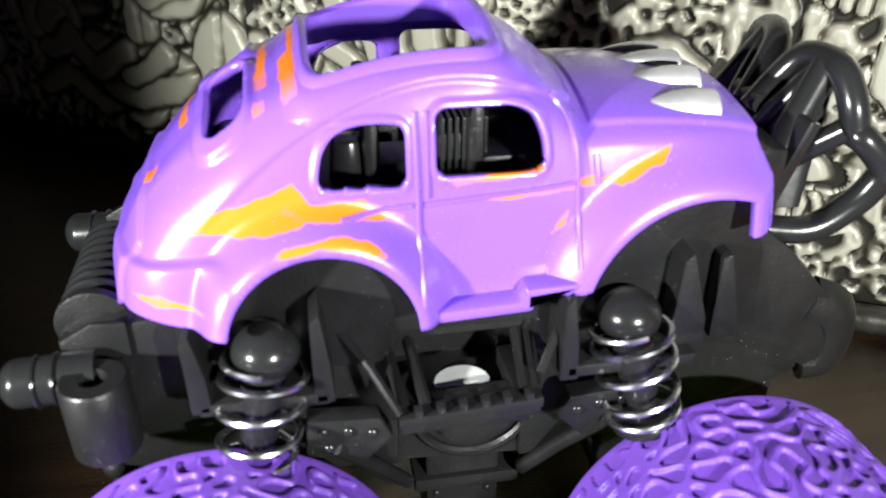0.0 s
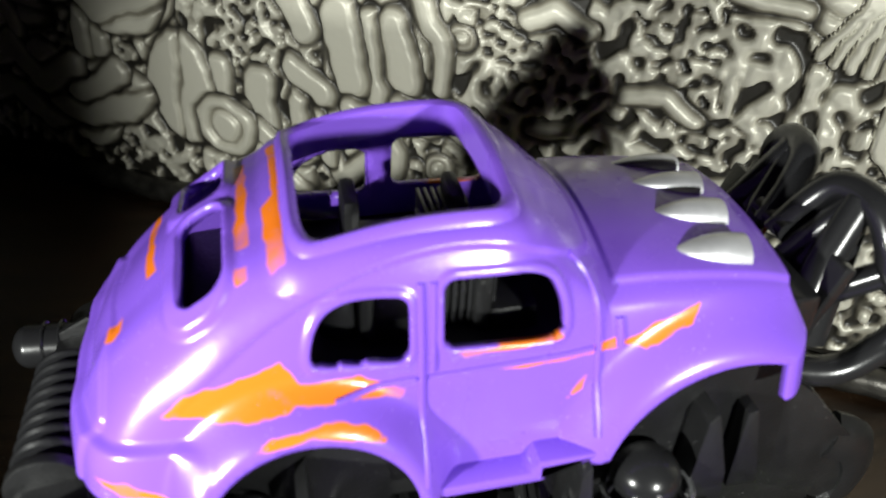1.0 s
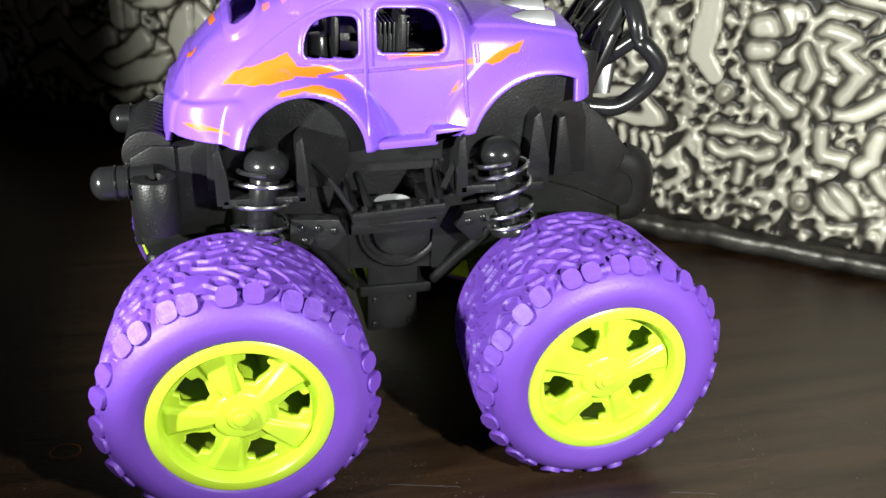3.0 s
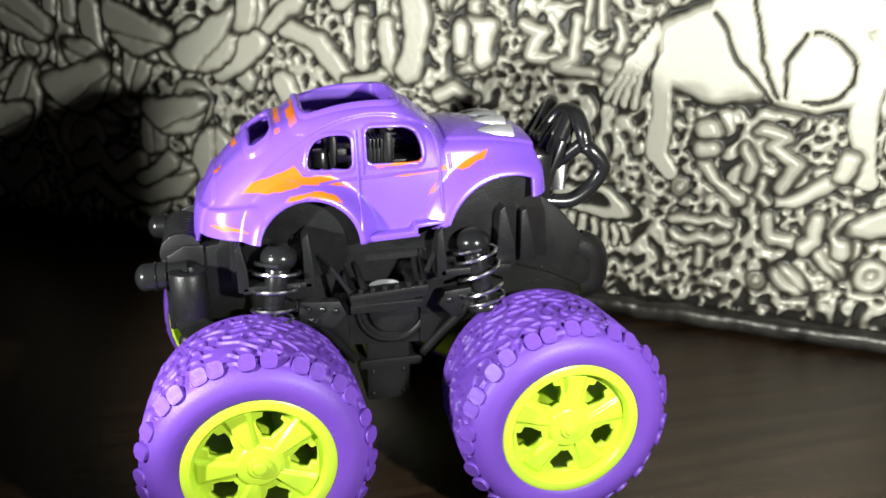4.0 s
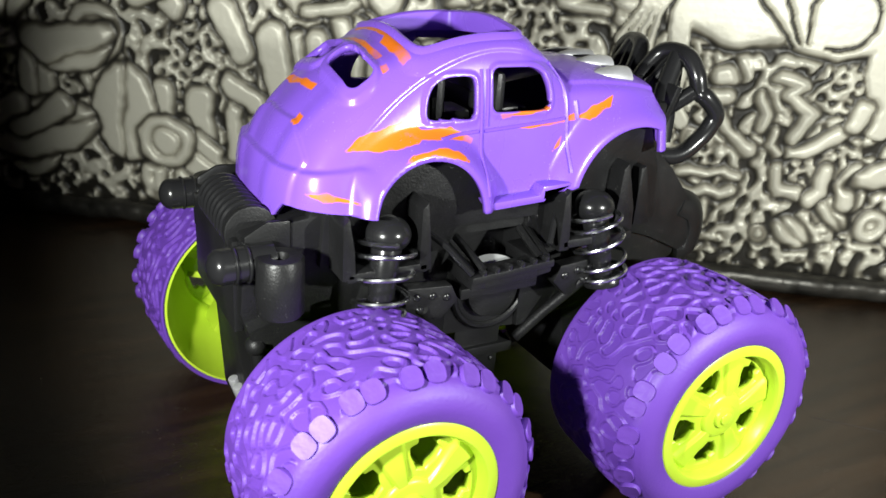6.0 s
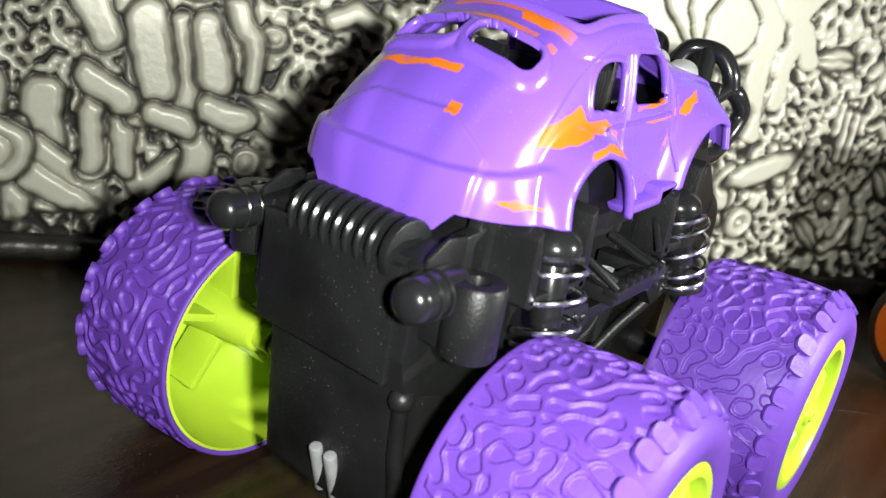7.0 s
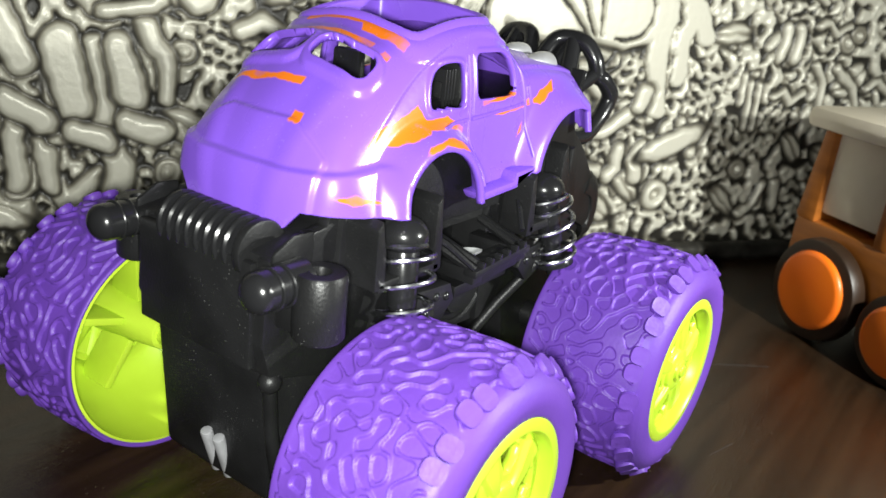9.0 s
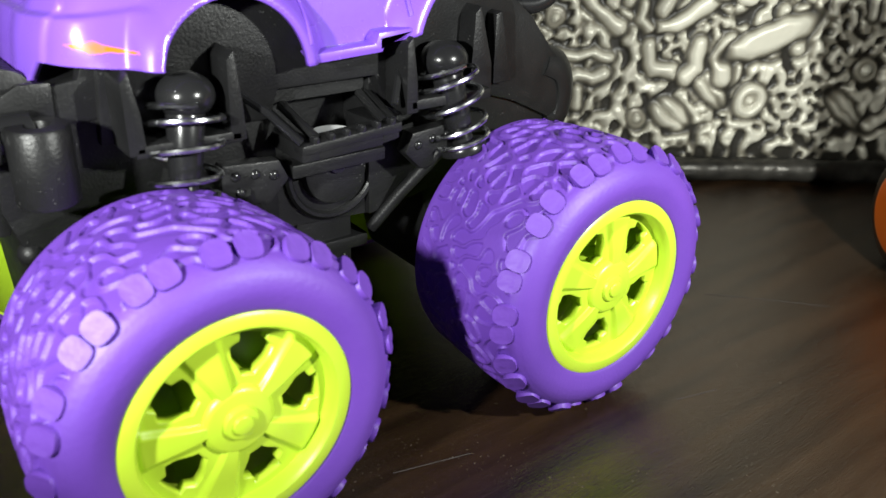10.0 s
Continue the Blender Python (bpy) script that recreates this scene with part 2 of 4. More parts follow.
def prism(bm, outline, y0, y1, bevel=0.5):
    """A side outline (x, z) given thickness from y0 to y1."""
    vs = [bm.verts.new((x, y0, z)) for x, z in outline]
    f = bm.faces.new(vs)
    r = bmesh.ops.extrude_face_region(bm, geom=[f])
    nv = [g for g in r["geom"] if isinstance(g, bmesh.types.BMVert)]
    bmesh.ops.translate(bm, vec=(0, y1 - y0, 0), verts=nv)
    allv = vs + nv
    fs = list({f for v in allv for f in v.link_faces})
    bmesh.ops.recalc_face_normals(bm, faces=fs)
    if bevel:
        es = list({e for v in allv for e in v.link_edges})
        bmesh.ops.bevel(bm, geom=es, offset=bevel, segments=2, profile=0.6, affect="EDGES")
    return bm


def lathe(bm, profile, seg=64, axis="y"):
    """Turns a closed (radius, along) outline round the y axis."""
    rings = []
    for k in range(seg):
        a = 2 * math.pi * k / seg
        rings.append([bm.verts.new((r * math.cos(a), y, r * math.sin(a))) for r, y in profile])
    n = len(profile)
    for k in range(seg):
        a, b = rings[k], rings[(k + 1) % seg]
        for i in range(n):
            bm.faces.new((a[i], a[(i + 1) % n], b[(i + 1) % n], b[i]))
    bmesh.ops.recalc_face_normals(bm, faces=bm.faces[:])
    return bm


def grid_mesh(name, co, keep=None, fields=None, close_u=False):
    """A quad sheet from an array of places (nu, nv, 3) in millimetres; keep: which quads stay."""
    nu, nv, _ = co.shape
    idx = np.arange(nu * nv).reshape(nu, nv)
    if close_u:
        idx = np.vstack([idx, idx[:1]])
    quads = np.stack([idx[:-1, :-1], idx[1:, :-1], idx[1:, 1:], idx[:-1, 1:]], -1).reshape(-1, 4)
    if keep is not None:
        quads = quads[keep.reshape(-1)]
    used = np.unique(quads)
    remap = -np.ones(nu * nv, int)
    remap[used] = np.arange(len(used))
    me = bpy.data.meshes.new(name)
    me.from_pydata((co.reshape(-1, 3)[used] * MM).tolist(), [], remap[quads].tolist())
    me.polygons.foreach_set("use_smooth", [True] * len(me.polygons))
    for key, val in (fields or {}).items():
        a = me.attributes.new(key, "FLOAT", "POINT")
        a.data.foreach_set("value", val.reshape(-1)[used].astype(np.float32))
    me.update()
    return me


def worms(h, w, size_y, size_x, wave, seed, stretch=1.0, spread=0.25):
    """Band-passed noise, periodic: a field whose level sets are rounded blobs and worms of one width."""
    rng = np.random.default_rng(seed)
    f = np.fft.fft2(rng.standard_normal((h, w)))
    ky = np.fft.fftfreq(h, size_y / h)[:, None]
    kx = np.fft.fftfreq(w, size_x / w)[None, :]
    k = np.sqrt((ky * stretch) ** 2 + kx ** 2) * wave
    g = np.real(np.fft.ifft2(f * np.exp(-((k - 1) / spread) ** 2)))
    return g / g.std()


def sstep(a, b, x):
    t = np.clip((x - a) / (b - a), 0, 1)
    return t * t * (3 - 2 * t)


# ---- the setting ----
bm = bmesh.new()
box(bm, (-700, -700, -30.6), (700, 700, -0.6), 3)
table = part("table", bm, WOOD, None, smooth=False)
tagged(table, "dark glossy varnished wooden table top", "table", kind="structure")

PANEL = Matrix.Translation((0.140, 0.012, -0.0006)) @ pose(0, 0, 0, 0, 0, -35)


def relief_panel():
    """A tall metal panel: embossed worms and figures standing out of a blackened ground."""
    x0, x1, z0, z1 = -340.0, 190.0, 6.0, 190.0
    nx, nz = 1040, 362
    X, Z = np.meshgrid(np.linspace(x0, x1, nx), np.linspace(z0, z1, nz), indexing="ij")
    a = worms(nx, nz, x1 - x0, z1 - z0, 3.9, 5, 1.0, 0.55)
    b = worms(nx, nz, x1 - x0, z1 - z0, 7.6, 9, 0.8, 0.55)
    zone = sstep(-0.4, 0.4, worms(nx, nz, x1 - x0, z1 - z0, 34.0, 3, 1.0, 0.4))
    h = (0.5 + 0.4 * sstep(-0.5, 0.9, b)) * sstep(-1.0, 0.4, a) * zone + (sstep(-0.9, 0.3, b) * (0.8 + 0.2 * sstep(-0.8, 0.4, a))) * (1 - zone)
    rng = np.random.default_rng(44)
    # the figures are hand-embossed: wavering outlines
    X0, Z0 = X, Z
    X = X0 + 0.4 * worms(nx, nz, x1 - x0, z1 - z0, 16, 31, 1.0, 0.4) + 0.12 * worms(nx, nz, x1 - x0, z1 - z0, 5, 32, 1.0, 0.4)
    Z = Z0 + 0.4 * worms(nx, nz, x1 - x0, z1 - z0, 16, 33, 1.0, 0.4) + 0.12 * worms(nx, nz, x1 - x0, z1 - z0, 5, 34, 1.0, 0.4)

    def stroke(pts, r):
        """Signed distance to a rounded stroke."""
        d = np.full(X.shape, 1e3)
        for (ax, az), (bx, bz) in zip(pts, pts[1:]):
            e = np.array([bx - ax, bz - az])
            t = np.clip(((X - ax) * e[0] + (Z - az) * e[1]) / (e @ e + 1e-6), 0, 1)
            d = np.minimum(d, np.hypot(X - ax - t * e[0], Z - az - t * e[1]))
        return d - r

    def stamp(h, d, groove=None, gap=1.3):
        near = 1 - sstep(0.2, gap + 0.4, d)
        up = 1 - sstep(-1.7, 0.7, d)
        if groove is not None:
            up = up * (0.35 + 0.65 * sstep(-0.4, 0.9, groove))
        return h * (1 - near) + up * near

    # scattered plain figures: bent strokes, paired bars, rings and leaves
    for k in range(170):
        cx, cz = rng.uniform(x0, x1), rng.uniform(14, 150)
        big = 1.0 + 1.3 * float(sstep(-130, -200, np.array(cx)))
        kind, turn, r = rng.integers(0, 5), rng.uniform(0, math.pi), rng.uniform(1.3, 2.3) * big
        c, sn, L = math.cos(turn), math.sin(turn), rng.uniform(5, 9) * big
        if kind == 0:
            pts = [(cx - L * c, cz - L * sn), (cx + 0.3 * L * sn, cz - 0.3 * L * c), (cx + L * c, cz + L * sn)]
            h = stamp(h, stroke(pts, r))
        elif kind == 1:
            for o in (-1, 1):
                h = stamp(h, stroke([(cx + o * r * 1.4, cz - L * 0.8), (cx + o * r * 1.2, cz + L * 0.8)], r * 0.95))
        elif kind == 2:
            ring = np.hypot(X - cx, Z - cz) - r * 2.2
            h = stamp(h, ring, np.abs(ring + r * 1.0) - 0.5)
        elif kind == 3:
            u, v = (X - cx) * c + (Z - cz) * sn, -(X - cx) * sn + (Z - cz) * c
            leaf = (np.hypot(u / L, v / (r * 2)) - 1) * r * 2
            h = stamp(h, leaf, np.abs(v) - 0.5)
        else:
            pts = [(cx - L, cz), (cx - L * 0.4, cz + r * 1.5), (cx + L * 0.2, cz - r), (cx + L, cz + r)]
            h = stamp(h, stroke(pts, r))
    # broad smooth folded shapes towards the far end
    for cx, cz, w, t in ((-214, 78, 17, 0.5), (-247, 82, 16, -0.4), (-232, 52, 15, 0.1), (-275, 60, 18, 0.3), (-196, 92, 11, 1.1), (-300, 88, 17, -0.7), (-262, 110, 20, 0.2), (-315, 45, 15, 0.1)):
        c, sn = math.cos(t), math.sin(t)
        u, v = (X - cx) * c + (Z - cz) * sn, -(X - cx) * sn + (Z - cz) * c
        d = (np.hypot(u / w, (v - 0.02 * u * u) / (w * 0.48)) - 1) * w * 0.48
        h = stamp(h, d, np.abs(v - 0.25 * u + 2) - 0.6)

    def lobe(cx, cz, rx, rz, turn=0.0):
        c, s = math.cos(radians(turn)), math.sin(radians(turn))
        u, v = (X - cx) * c + (Z - cz) * s, -(X - cx) * s + (Z - cz) * c
        return 1 - np.sqrt((u / rx) ** 2 + (v / rz) ** 2)

    def bar(ax, az, bx, bz, r):
        return -stroke([(ax, az), (bx, bz)], r) / r

    # one large smooth lobed shape with grooves and four stems
    big = np.maximum.reduce([lobe(-42, 83, 19, 14.5, -6), lobe(-17, 81, 19, 13.5, 0), bar(-57.5, 80, -57.2, 53, 3.2), bar(-56.5, 52, -53.5, 48.5, 2.6),
                             bar(-2, 82, -3.4, 66, 3.8), bar(-3.4, 66, 0, 50, 3.2), bar(5, 84, 5.6, 60, 2.7), bar(4, 86, 13, 74, 3.6), bar(4, 92, 16, 116, 9), bar(-40, 94, -8, 96, 7)])
    ring = np.minimum(sstep(-0.04, 0.16, big), 1)
    cuts = np.maximum.reduce([bar(-44.6, 94, -36, 80, 0.9), bar(-36, 80, -28, 71, 0.9), bar(-34, 98, -31, 82, 0.9), bar(-31, 82, -26, 72, 0.9), bar(-21, 89, -24.5, 82, 0.8), bar(-24.5, 82, -23.5, 72, 0.8), 1 - np.abs(np.hypot(X + 17, Z - 80) - 9.6) / 0.8 - (X < -19)])
    ring = ring * (1 - sstep(0.0, 0.5, cuts))
    for k in range(4):
        hair = bar(-60 - 1.4 * k, 90 - 1.5 * k, -66 - 2.4 * k, 66 + 0.8 * k, 1.1)
        big = np.maximum(big, hair * 0.2)
        ring = np.maximum(ring, sstep(0.0, 0.5, hair))
    near = sstep(-0.16, -0.03, big)
    h = h * (1 - near) + ring * near
    # an eyed leaf with rays under it
    eye = lobe(-76, 36.6, 13, 4.6, -10)
    h = np.where(eye > -0.25, sstep(-0.05, 0.1, eye) * (1 - sstep(0.45, 0.6, eye)), h)
    for k in range(6):
        ray = bar(-82 + 3.2 * k, 31 - 0.5 * k, -84 + 4 * k, 21 + 0.5 * k, 1.3)
        h = np.where(ray > -0.35, np.maximum(sstep(0.0, 0.5, ray), 0) , h)
    for pts, r in (([(-45, 54), (-40, 46), (-33, 41)], 2.1), ([(-42.5, 61.5), (-44, 61)], 3.2), ([(-42, 55.5), (-45, 55.5)], 2.6),
                   ([(-22, 42), (-18, 42.5), (-6, 50)], 2.4), ([(-5, 56), (-6, 51)], 2.6), ([(-29, 63), (-22, 61), (-25, 57), (-18, 53), (-22, 46)], 1.9),
                   ([(-33, 57), (-30, 52), (-31, 48)], 1.6), ([(-27, 48), (-28, 43), (-25, 41)], 1.4),
                   ([(-51, 32.5), (-47, 34.6), (-43, 33.4), (-39, 34.8), (-35, 33)], 1.7), ([(-51, 28.5), (-47, 27), (-43, 28), (-39, 27), (-35, 29)], 1.7),
                   ([(-24, 36.5), (-23, 31), (-17, 29.4)], 2.1), ([(-10.5, 38), (-10.8, 31), (-13.5, 28)], 2.2), ([(-3.2, 38), (-4.4, 34), (-3.3, 28.5)], 2.5),
                   ([(-171, 61), (-168, 46)], 4.8), ([(-168.5, 39), (-161, 36)], 3.2), ([(-157, 60), (-155, 48)], 4.3), ([(-156, 41), (-148, 39)], 3.0), ([(-185, 67), (-180, 56)], 4.2), ([(-183, 46), (-176, 41)], 3.5),
                   ([(-154, 88), (-155, 76)], 3.2), ([(-146, 88), (-145, 77), (-142, 74)], 3.0), ([(-136, 96), (-135, 84), (-138, 74)], 4.6), ([(-120, 88), (-112, 88), (-113, 79)], 3.4), ([(-120, 88), (-121, 80)], 2.8),
                   ([(-128, 66), (-122, 69), (-116, 66)], 2.4), ([(-100, 90), (-94, 87), (-98, 80), (-90, 79)], 2.0), ([(-84, 92), (-84, 80), (-90, 77), (-78, 76)], 1.9)):
        h = stamp(h, stroke(pts, r))
    h = stamp(h, (np.hypot(((X - 8) * 0.91 + (Z - 39.4) * 0.42) / 12, ((Z - 39.4) * 0.91 - (X - 8) * 0.42) / 4.2) - 1) * 4.2)
    ring2 = np.hypot(X - 5.4, Z - 22.3) - 5.0
    h = stamp(h, ring2, np.abs(ring2 + 3.4) - 0.7)
    fold = 1 - sstep(5, 14, Z0 + 2.5 * b)
    h = h * (1 - fold)
    co = np.stack([X0, -2.0 * h - 2.0 * (X0 / 330) ** 2, Z0], -1)
    me = grid_mesh("relief", co, fields={"relief": h})
    return me


panel = thing("embossed_panel", label="pale embossed metal panel with blackened hollows, standing on the table", category="decorative panel")
panel.matrix_world = PANEL
me = relief_panel()
me.materials.append(RELIEF)
relief = new("relief", me)
relief.parent = panel
bm = bmesh.new()
box(bm, (-342, 0.5, 0), (192, 9, 192), 1.0)
part("backing_board", bm, PATINA, panel, "blackened board behind the relief")
bm = bmesh.new()
tube(bm, [(x, -3.0 + 0.7 * noise.noise((x * 0.06, 0, 0)) + 0.4 * noise.noise((x * 0.31, 3, 0)), 3.4 + 0.7 * noise.noise((x * 0.08, 7, 0)) + 0.4 * noise.noise((x * 0.4, 9, 0))) for x in np.linspace(-341, 191, 420)], 3.3, 14)
part("base_rim", bm, PATINA, panel, "dented dark metal rim along the foot")

# plain walls close the room
for name, lo, hi in (("wall_north", (-900, 880, -400), (900, 900, 900)), ("wall_south", (-900, -900, -400), (900, -880, 900)),
                     ("wall_east", (880, -880, -400), (900, 880, 900)), ("wall_west", (-900, -880, -400), (-880, 880, 900)),
                     ("ceiling", (-900, -900, 900), (900, 900, 920)), ("floor", (-900, -900, -420), (900, 900, -400))):
    bm = bmesh.new()
    box(bm, lo, hi, 0)
    tagged(part(name, bm, WALLPAINT, None, smooth=False), "plain dark painted " + name.split("_")[0], name.split("_")[0], kind="structure")

# ---- the toy truck ----
truck = thing("toy_monster_truck", label="purple toy monster truck with lime rims and orange marks on table", category="toy truck")
WB, RAD = 30.0, 21.5


def rail(vals, n):
    """A smooth run of n values through evenly stepped stations."""
    v = np.array(vals, float)
    t = np.linspace(0, len(v) - 1, n)
    i = np.clip(t.astype(int), 0, len(v) - 2)
    u = (t - i)[:, None] if v.ndim > 1 else t - i
    p = np.concatenate([2 * v[:1] - v[1:2], v, 2 * v[-1:] - v[-2:-1]])
    a, b, c, d = p[i], p[i + 1], p[i + 2], p[i + 3]
    return 0.5 * (2 * b + (c - a) * u + (2 * a - 5 * b + 4 * c - d) * u ** 2 + (3 * b - a - 3 * c + d) * u ** 3)


# rails from tail to nose: spine (x, z), shoulder, belt and hem (x, half width, z)
SPINE = [(-38.4, 53.6), (-37.6, 60.5), (-35.0, 66.8), (-29.5, 73.4), (-23.7, 77.5), (-15.5, 80.4), (-7, 81.4), (1.5, 81.6), (6.2, 80.7), (9.2, 78.4), (11.7, 76.4), (12.9, 75.8), (18, 75.6), (25, 74.8), (31.0, 73.6), (32.6, 72.0), (34.2, 64)]
SHOULDER = [(-38.1, 7, 53.6), (-37.2, 8.6, 60.5), (-34.4, 9.4, 66.5), (-28.8, 10.4, 71.8), (-22.9, 11.3, 75.2), (-15, 12.3, 78.0), (-7, 12.8, 79.5), (1.2, 12.6, 79.9), (5.4, 12.4, 78.8), (8.6, 12.4, 76.6), (11.2, 12.7, 74.0), (12.4, 12.9, 73.2), (18, 13.1, 73.0), (25, 13.0, 72.5), (31.0, 12.8, 71.6), (32.6, 12.5, 70.4), (34.3, 12, 63.4)]
BELT = [(-36.9, 13.2, 55.5), (-34.8, 14.8, 61), (-30.8, 14.8, 65.6), (-25, 15.2, 68.6), (-19.5, 15.3, 70.4), (-13, 15.3, 72), (-6, 15.3, 73), (2, 15.3, 73), (6.5, 15.3, 72.4), (9.6, 15.2, 71.2), (12.0, 15.1, 70.0), (13.2, 15.1, 69.5), (18, 15.1, 69.2), (25, 15.1, 69), (30, 15, 68.4), (33.5, 14.4, 67.0), (34.4, 13.8, 62.6)]
HEM = [(-34.6, 16.4, 55.8), (-30.5, 18.2, 56), (-26, 18.4, 56), (-21, 18, 55.5), (-16, 17.6, 55), (-11, 17.2, 54.8), (-6, 17, 54.7), (2, 17, 54.8), (7, 17, 55.6), (10.0, 17, 56.4), (12.4, 17, 57.0), (13.6, 17, 57.4), (18, 17, 58.6), (25, 17, 60.6), (30, 16.6, 61.7), (33.6, 15.8, 62), (34.2, 15, 62.2)]


def body_shell():
    nu, nv = 460, 130
    sp = rail([(x, 0.0, z) for x, z in SPINE], nu)
    rails = [sp, rail([(x, y * 0.5, 0) for x, y, z in SHOULDER], nu), rail(SHOULDER, nu), rail(BELT, nu), rail(HEM, nu)]
    rails[1] = 0.5 * (sp + rails[2])
    rails[1][:, 2] = sp[:, 2] - 0.22 * (sp[:, 2] - rails[2][:, 2])
    P = np.stack(rails, 1)
    t = np.linspace(0, 4, nv)
    i = np.clip(t.astype(int), 0, 3)
    u = (t - i)[None, :, None]
    mirror = P[:, 1:2] * np.array([1, -1, 1])
    Q = np.concatenate([mirror, P, 2 * P[:, -1:] - P[:, -2:-1]], 1)
    a, b, c, d = Q[:, i], Q[:, i + 1], Q[:, i + 2], Q[:, i + 3]
    half = 0.5 * (2 * b + (c - a) * u + (2 * a - 5 * b + 4 * c - d) * u ** 2 + (3 * b - a - 3 * c + d) * u ** 3)
    half[..., 1] *= -1
    full = np.concatenate([half[:, ::-1], half[:, 1:] * np.array([1, -1, 1])], 1)
    return full


def normals_of(co):
    du, dv = np.gradient(co, axis=0), np.gradient(co, axis=1)
    n = np.cross(dv, du)
    n /= np.linalg.norm(n, axis=-1, keepdims=True) + 1e-9
    out = co - np.array([-3.0, 0, 62])
    return n * np.sign((n * out).sum(-1, keepdims=True))


def rbox(a, b, ha, hb, r):
    qa, qb = np.abs(a) - ha + r, np.abs(b) - hb + r
    return np.hypot(np.maximum(qa, 0), np.maximum(qb, 0)) + np.minimum(np.maximum(qa, qb), 0) - r


def arch_r(x, z):
    return np.hypot(x + 16.6, z - 54.2) - 10.1


def arch_f(x, z):
    return np.maximum(np.hypot(x - 25.8, z - 52.3) - 14.2, x - 30.6)


def smax(a, b, k=2.0):
    h = np.maximum(k - np.abs(a - b), 0) / k
    return np.maximum(a, b) + h * h * k * 0.25


def side_windows(x, y, z):
    lift = 0.03 * (x + 4)
    rear = smax(rbox(x + 11.8, z - 72.7 + lift, 4.75, 3.5, 1.1), np.hypot((x + 9.6) / 6.9, (z - 69.6) / 7.2) * 6.9 - 6.9)
    front = smax(rbox(x - 1.7, z - 73.7 + lift * 0.5, 5.75, 3.55, 1.3), (x - 4.0) * 0.80 + (z - 75.9) * 0.62 - 2.0)
    return np.where(np.abs(y) > 11.8, np.minimum(rear, front), 9.0)


def openings(p):
    x, y, z = p[..., 0], p[..., 1], p[..., 2]
    sky = np.where(z > 76, rbox(x + 6.7, y, 9.7, 11.6, 1.6), 9.0)
    back = np.where((z > 66) & (x < -18), rbox(x + 25.0, np.abs(y) - 6.1, 2.25, 5.4, 1.8), 9.0)
    side = side_windows(x, y, z)
    skirt = np.where((x < -24) & (z < 60), np.maximum(z - 56.6 + 0.06 * (x + 27), 9.3 - np.abs(y) + (z - 54) * 0.9), 9.0)
    wheels = np.where(np.abs(y) > 12, np.minimum(arch_r(x, z), arch_f(x, z)), 9.0)
    return np.minimum.reduce([sky, back, side, skirt, wheels])


def gutter(x):
    return 79.4 - 0.020 * (x + 2.0) ** 2 - 0.00025 * np.abs(x + 2.0) ** 3 * (x > 0)


def sculpt(co):
    """Flared wheel arches, gutters, rims round the openings, the stepped tail."""
    x, y, z = co[..., 0], co[..., 1], co[..., 2]
    s = np.sign(y)
    side = sstep(11.5, 14, np.abs(y))
    dr, df = arch_r(x, z), arch_f(x, z)
    flare = 3.6 * (1 - sstep(0.6, 4.6, dr)) * sstep(-31, -25.5, x + 0 * z) + 2.9 * (1 - sstep(0.5, 5.4, df)) * (x > 8)
    co[..., 1] += s * side * np.minimum(flare, 3.6)
    n = normals_of(co)
    lift = np.zeros_like(x)
    lift += 0.38 * sstep(-0.25, 0.25, z - gutter(x)) * sstep(-30, -22, x) * (1 - sstep(10.5, 13, x))
    lift += 0.95 * (1 - sstep(61.6, 62.6, z - 0.1 * (x + 37))) * (1 - sstep(-28, -25, x))
    edge = 68.2 - 0.35 * np.maximum(np.abs(y) - 6, 0) ** 1.3
    lift += 0.45 * (1 - sstep(-0.3, 0.3, z - edge)) * (1 - sstep(-27, -24, x)) * (1 - sstep(12.5, 13.5, np.abs(y)))
    sky = np.where(z > 76, rbox(x + 6.7, y, 9.7, 11.6, 1.6), 9.0)
    lift += 0.6 * (1 - sstep(0.7, 3.2, sky)) * (z > 76)
    back = np.where((z > 66) & (x < -18), rbox(x + 25.0, np.abs(y) - 6.1, 2.25, 5.4, 1.8), 9.0)
    lift += 0.6 * (1 - sstep(0.5, 1.5, back))
    lift += 0.25 * (1 - sstep(0.4, 0.9, side_windows(x, y, z)))
    # hood panel stands over the wings
    lift += 0.4 * (1 - sstep(12.0, 12.8, np.abs(y))) * sstep(12.7, 13.2, x) * (1 - sstep(32, 33, x))
    co += n * lift[..., None]
    return co


def poly_field(px, pz, poly):
    """Signed distance to an outline, positive inside."""
    d = np.full(px.shape, 1e9)
    inside = np.zeros(px.shape, bool)
    for (ax, az), (bx, bz) in zip(poly, poly[1:] + poly[:1]):
        ex, ez = bx - ax, bz - az
        t = np.clip(((px - ax) * ex + (pz - az) * ez) / (ex * ex + ez * ez), 0, 1)
        d = np.minimum(d, np.hypot(px - ax - t * ex, pz - az - t * ez))
        cross = ((az > pz) != (bz > pz)) & (px < (bx - ax) * (pz - az) / (bz - az + 1e-9) + ax)
        inside ^= cross
    return np.where(inside, d, -d)


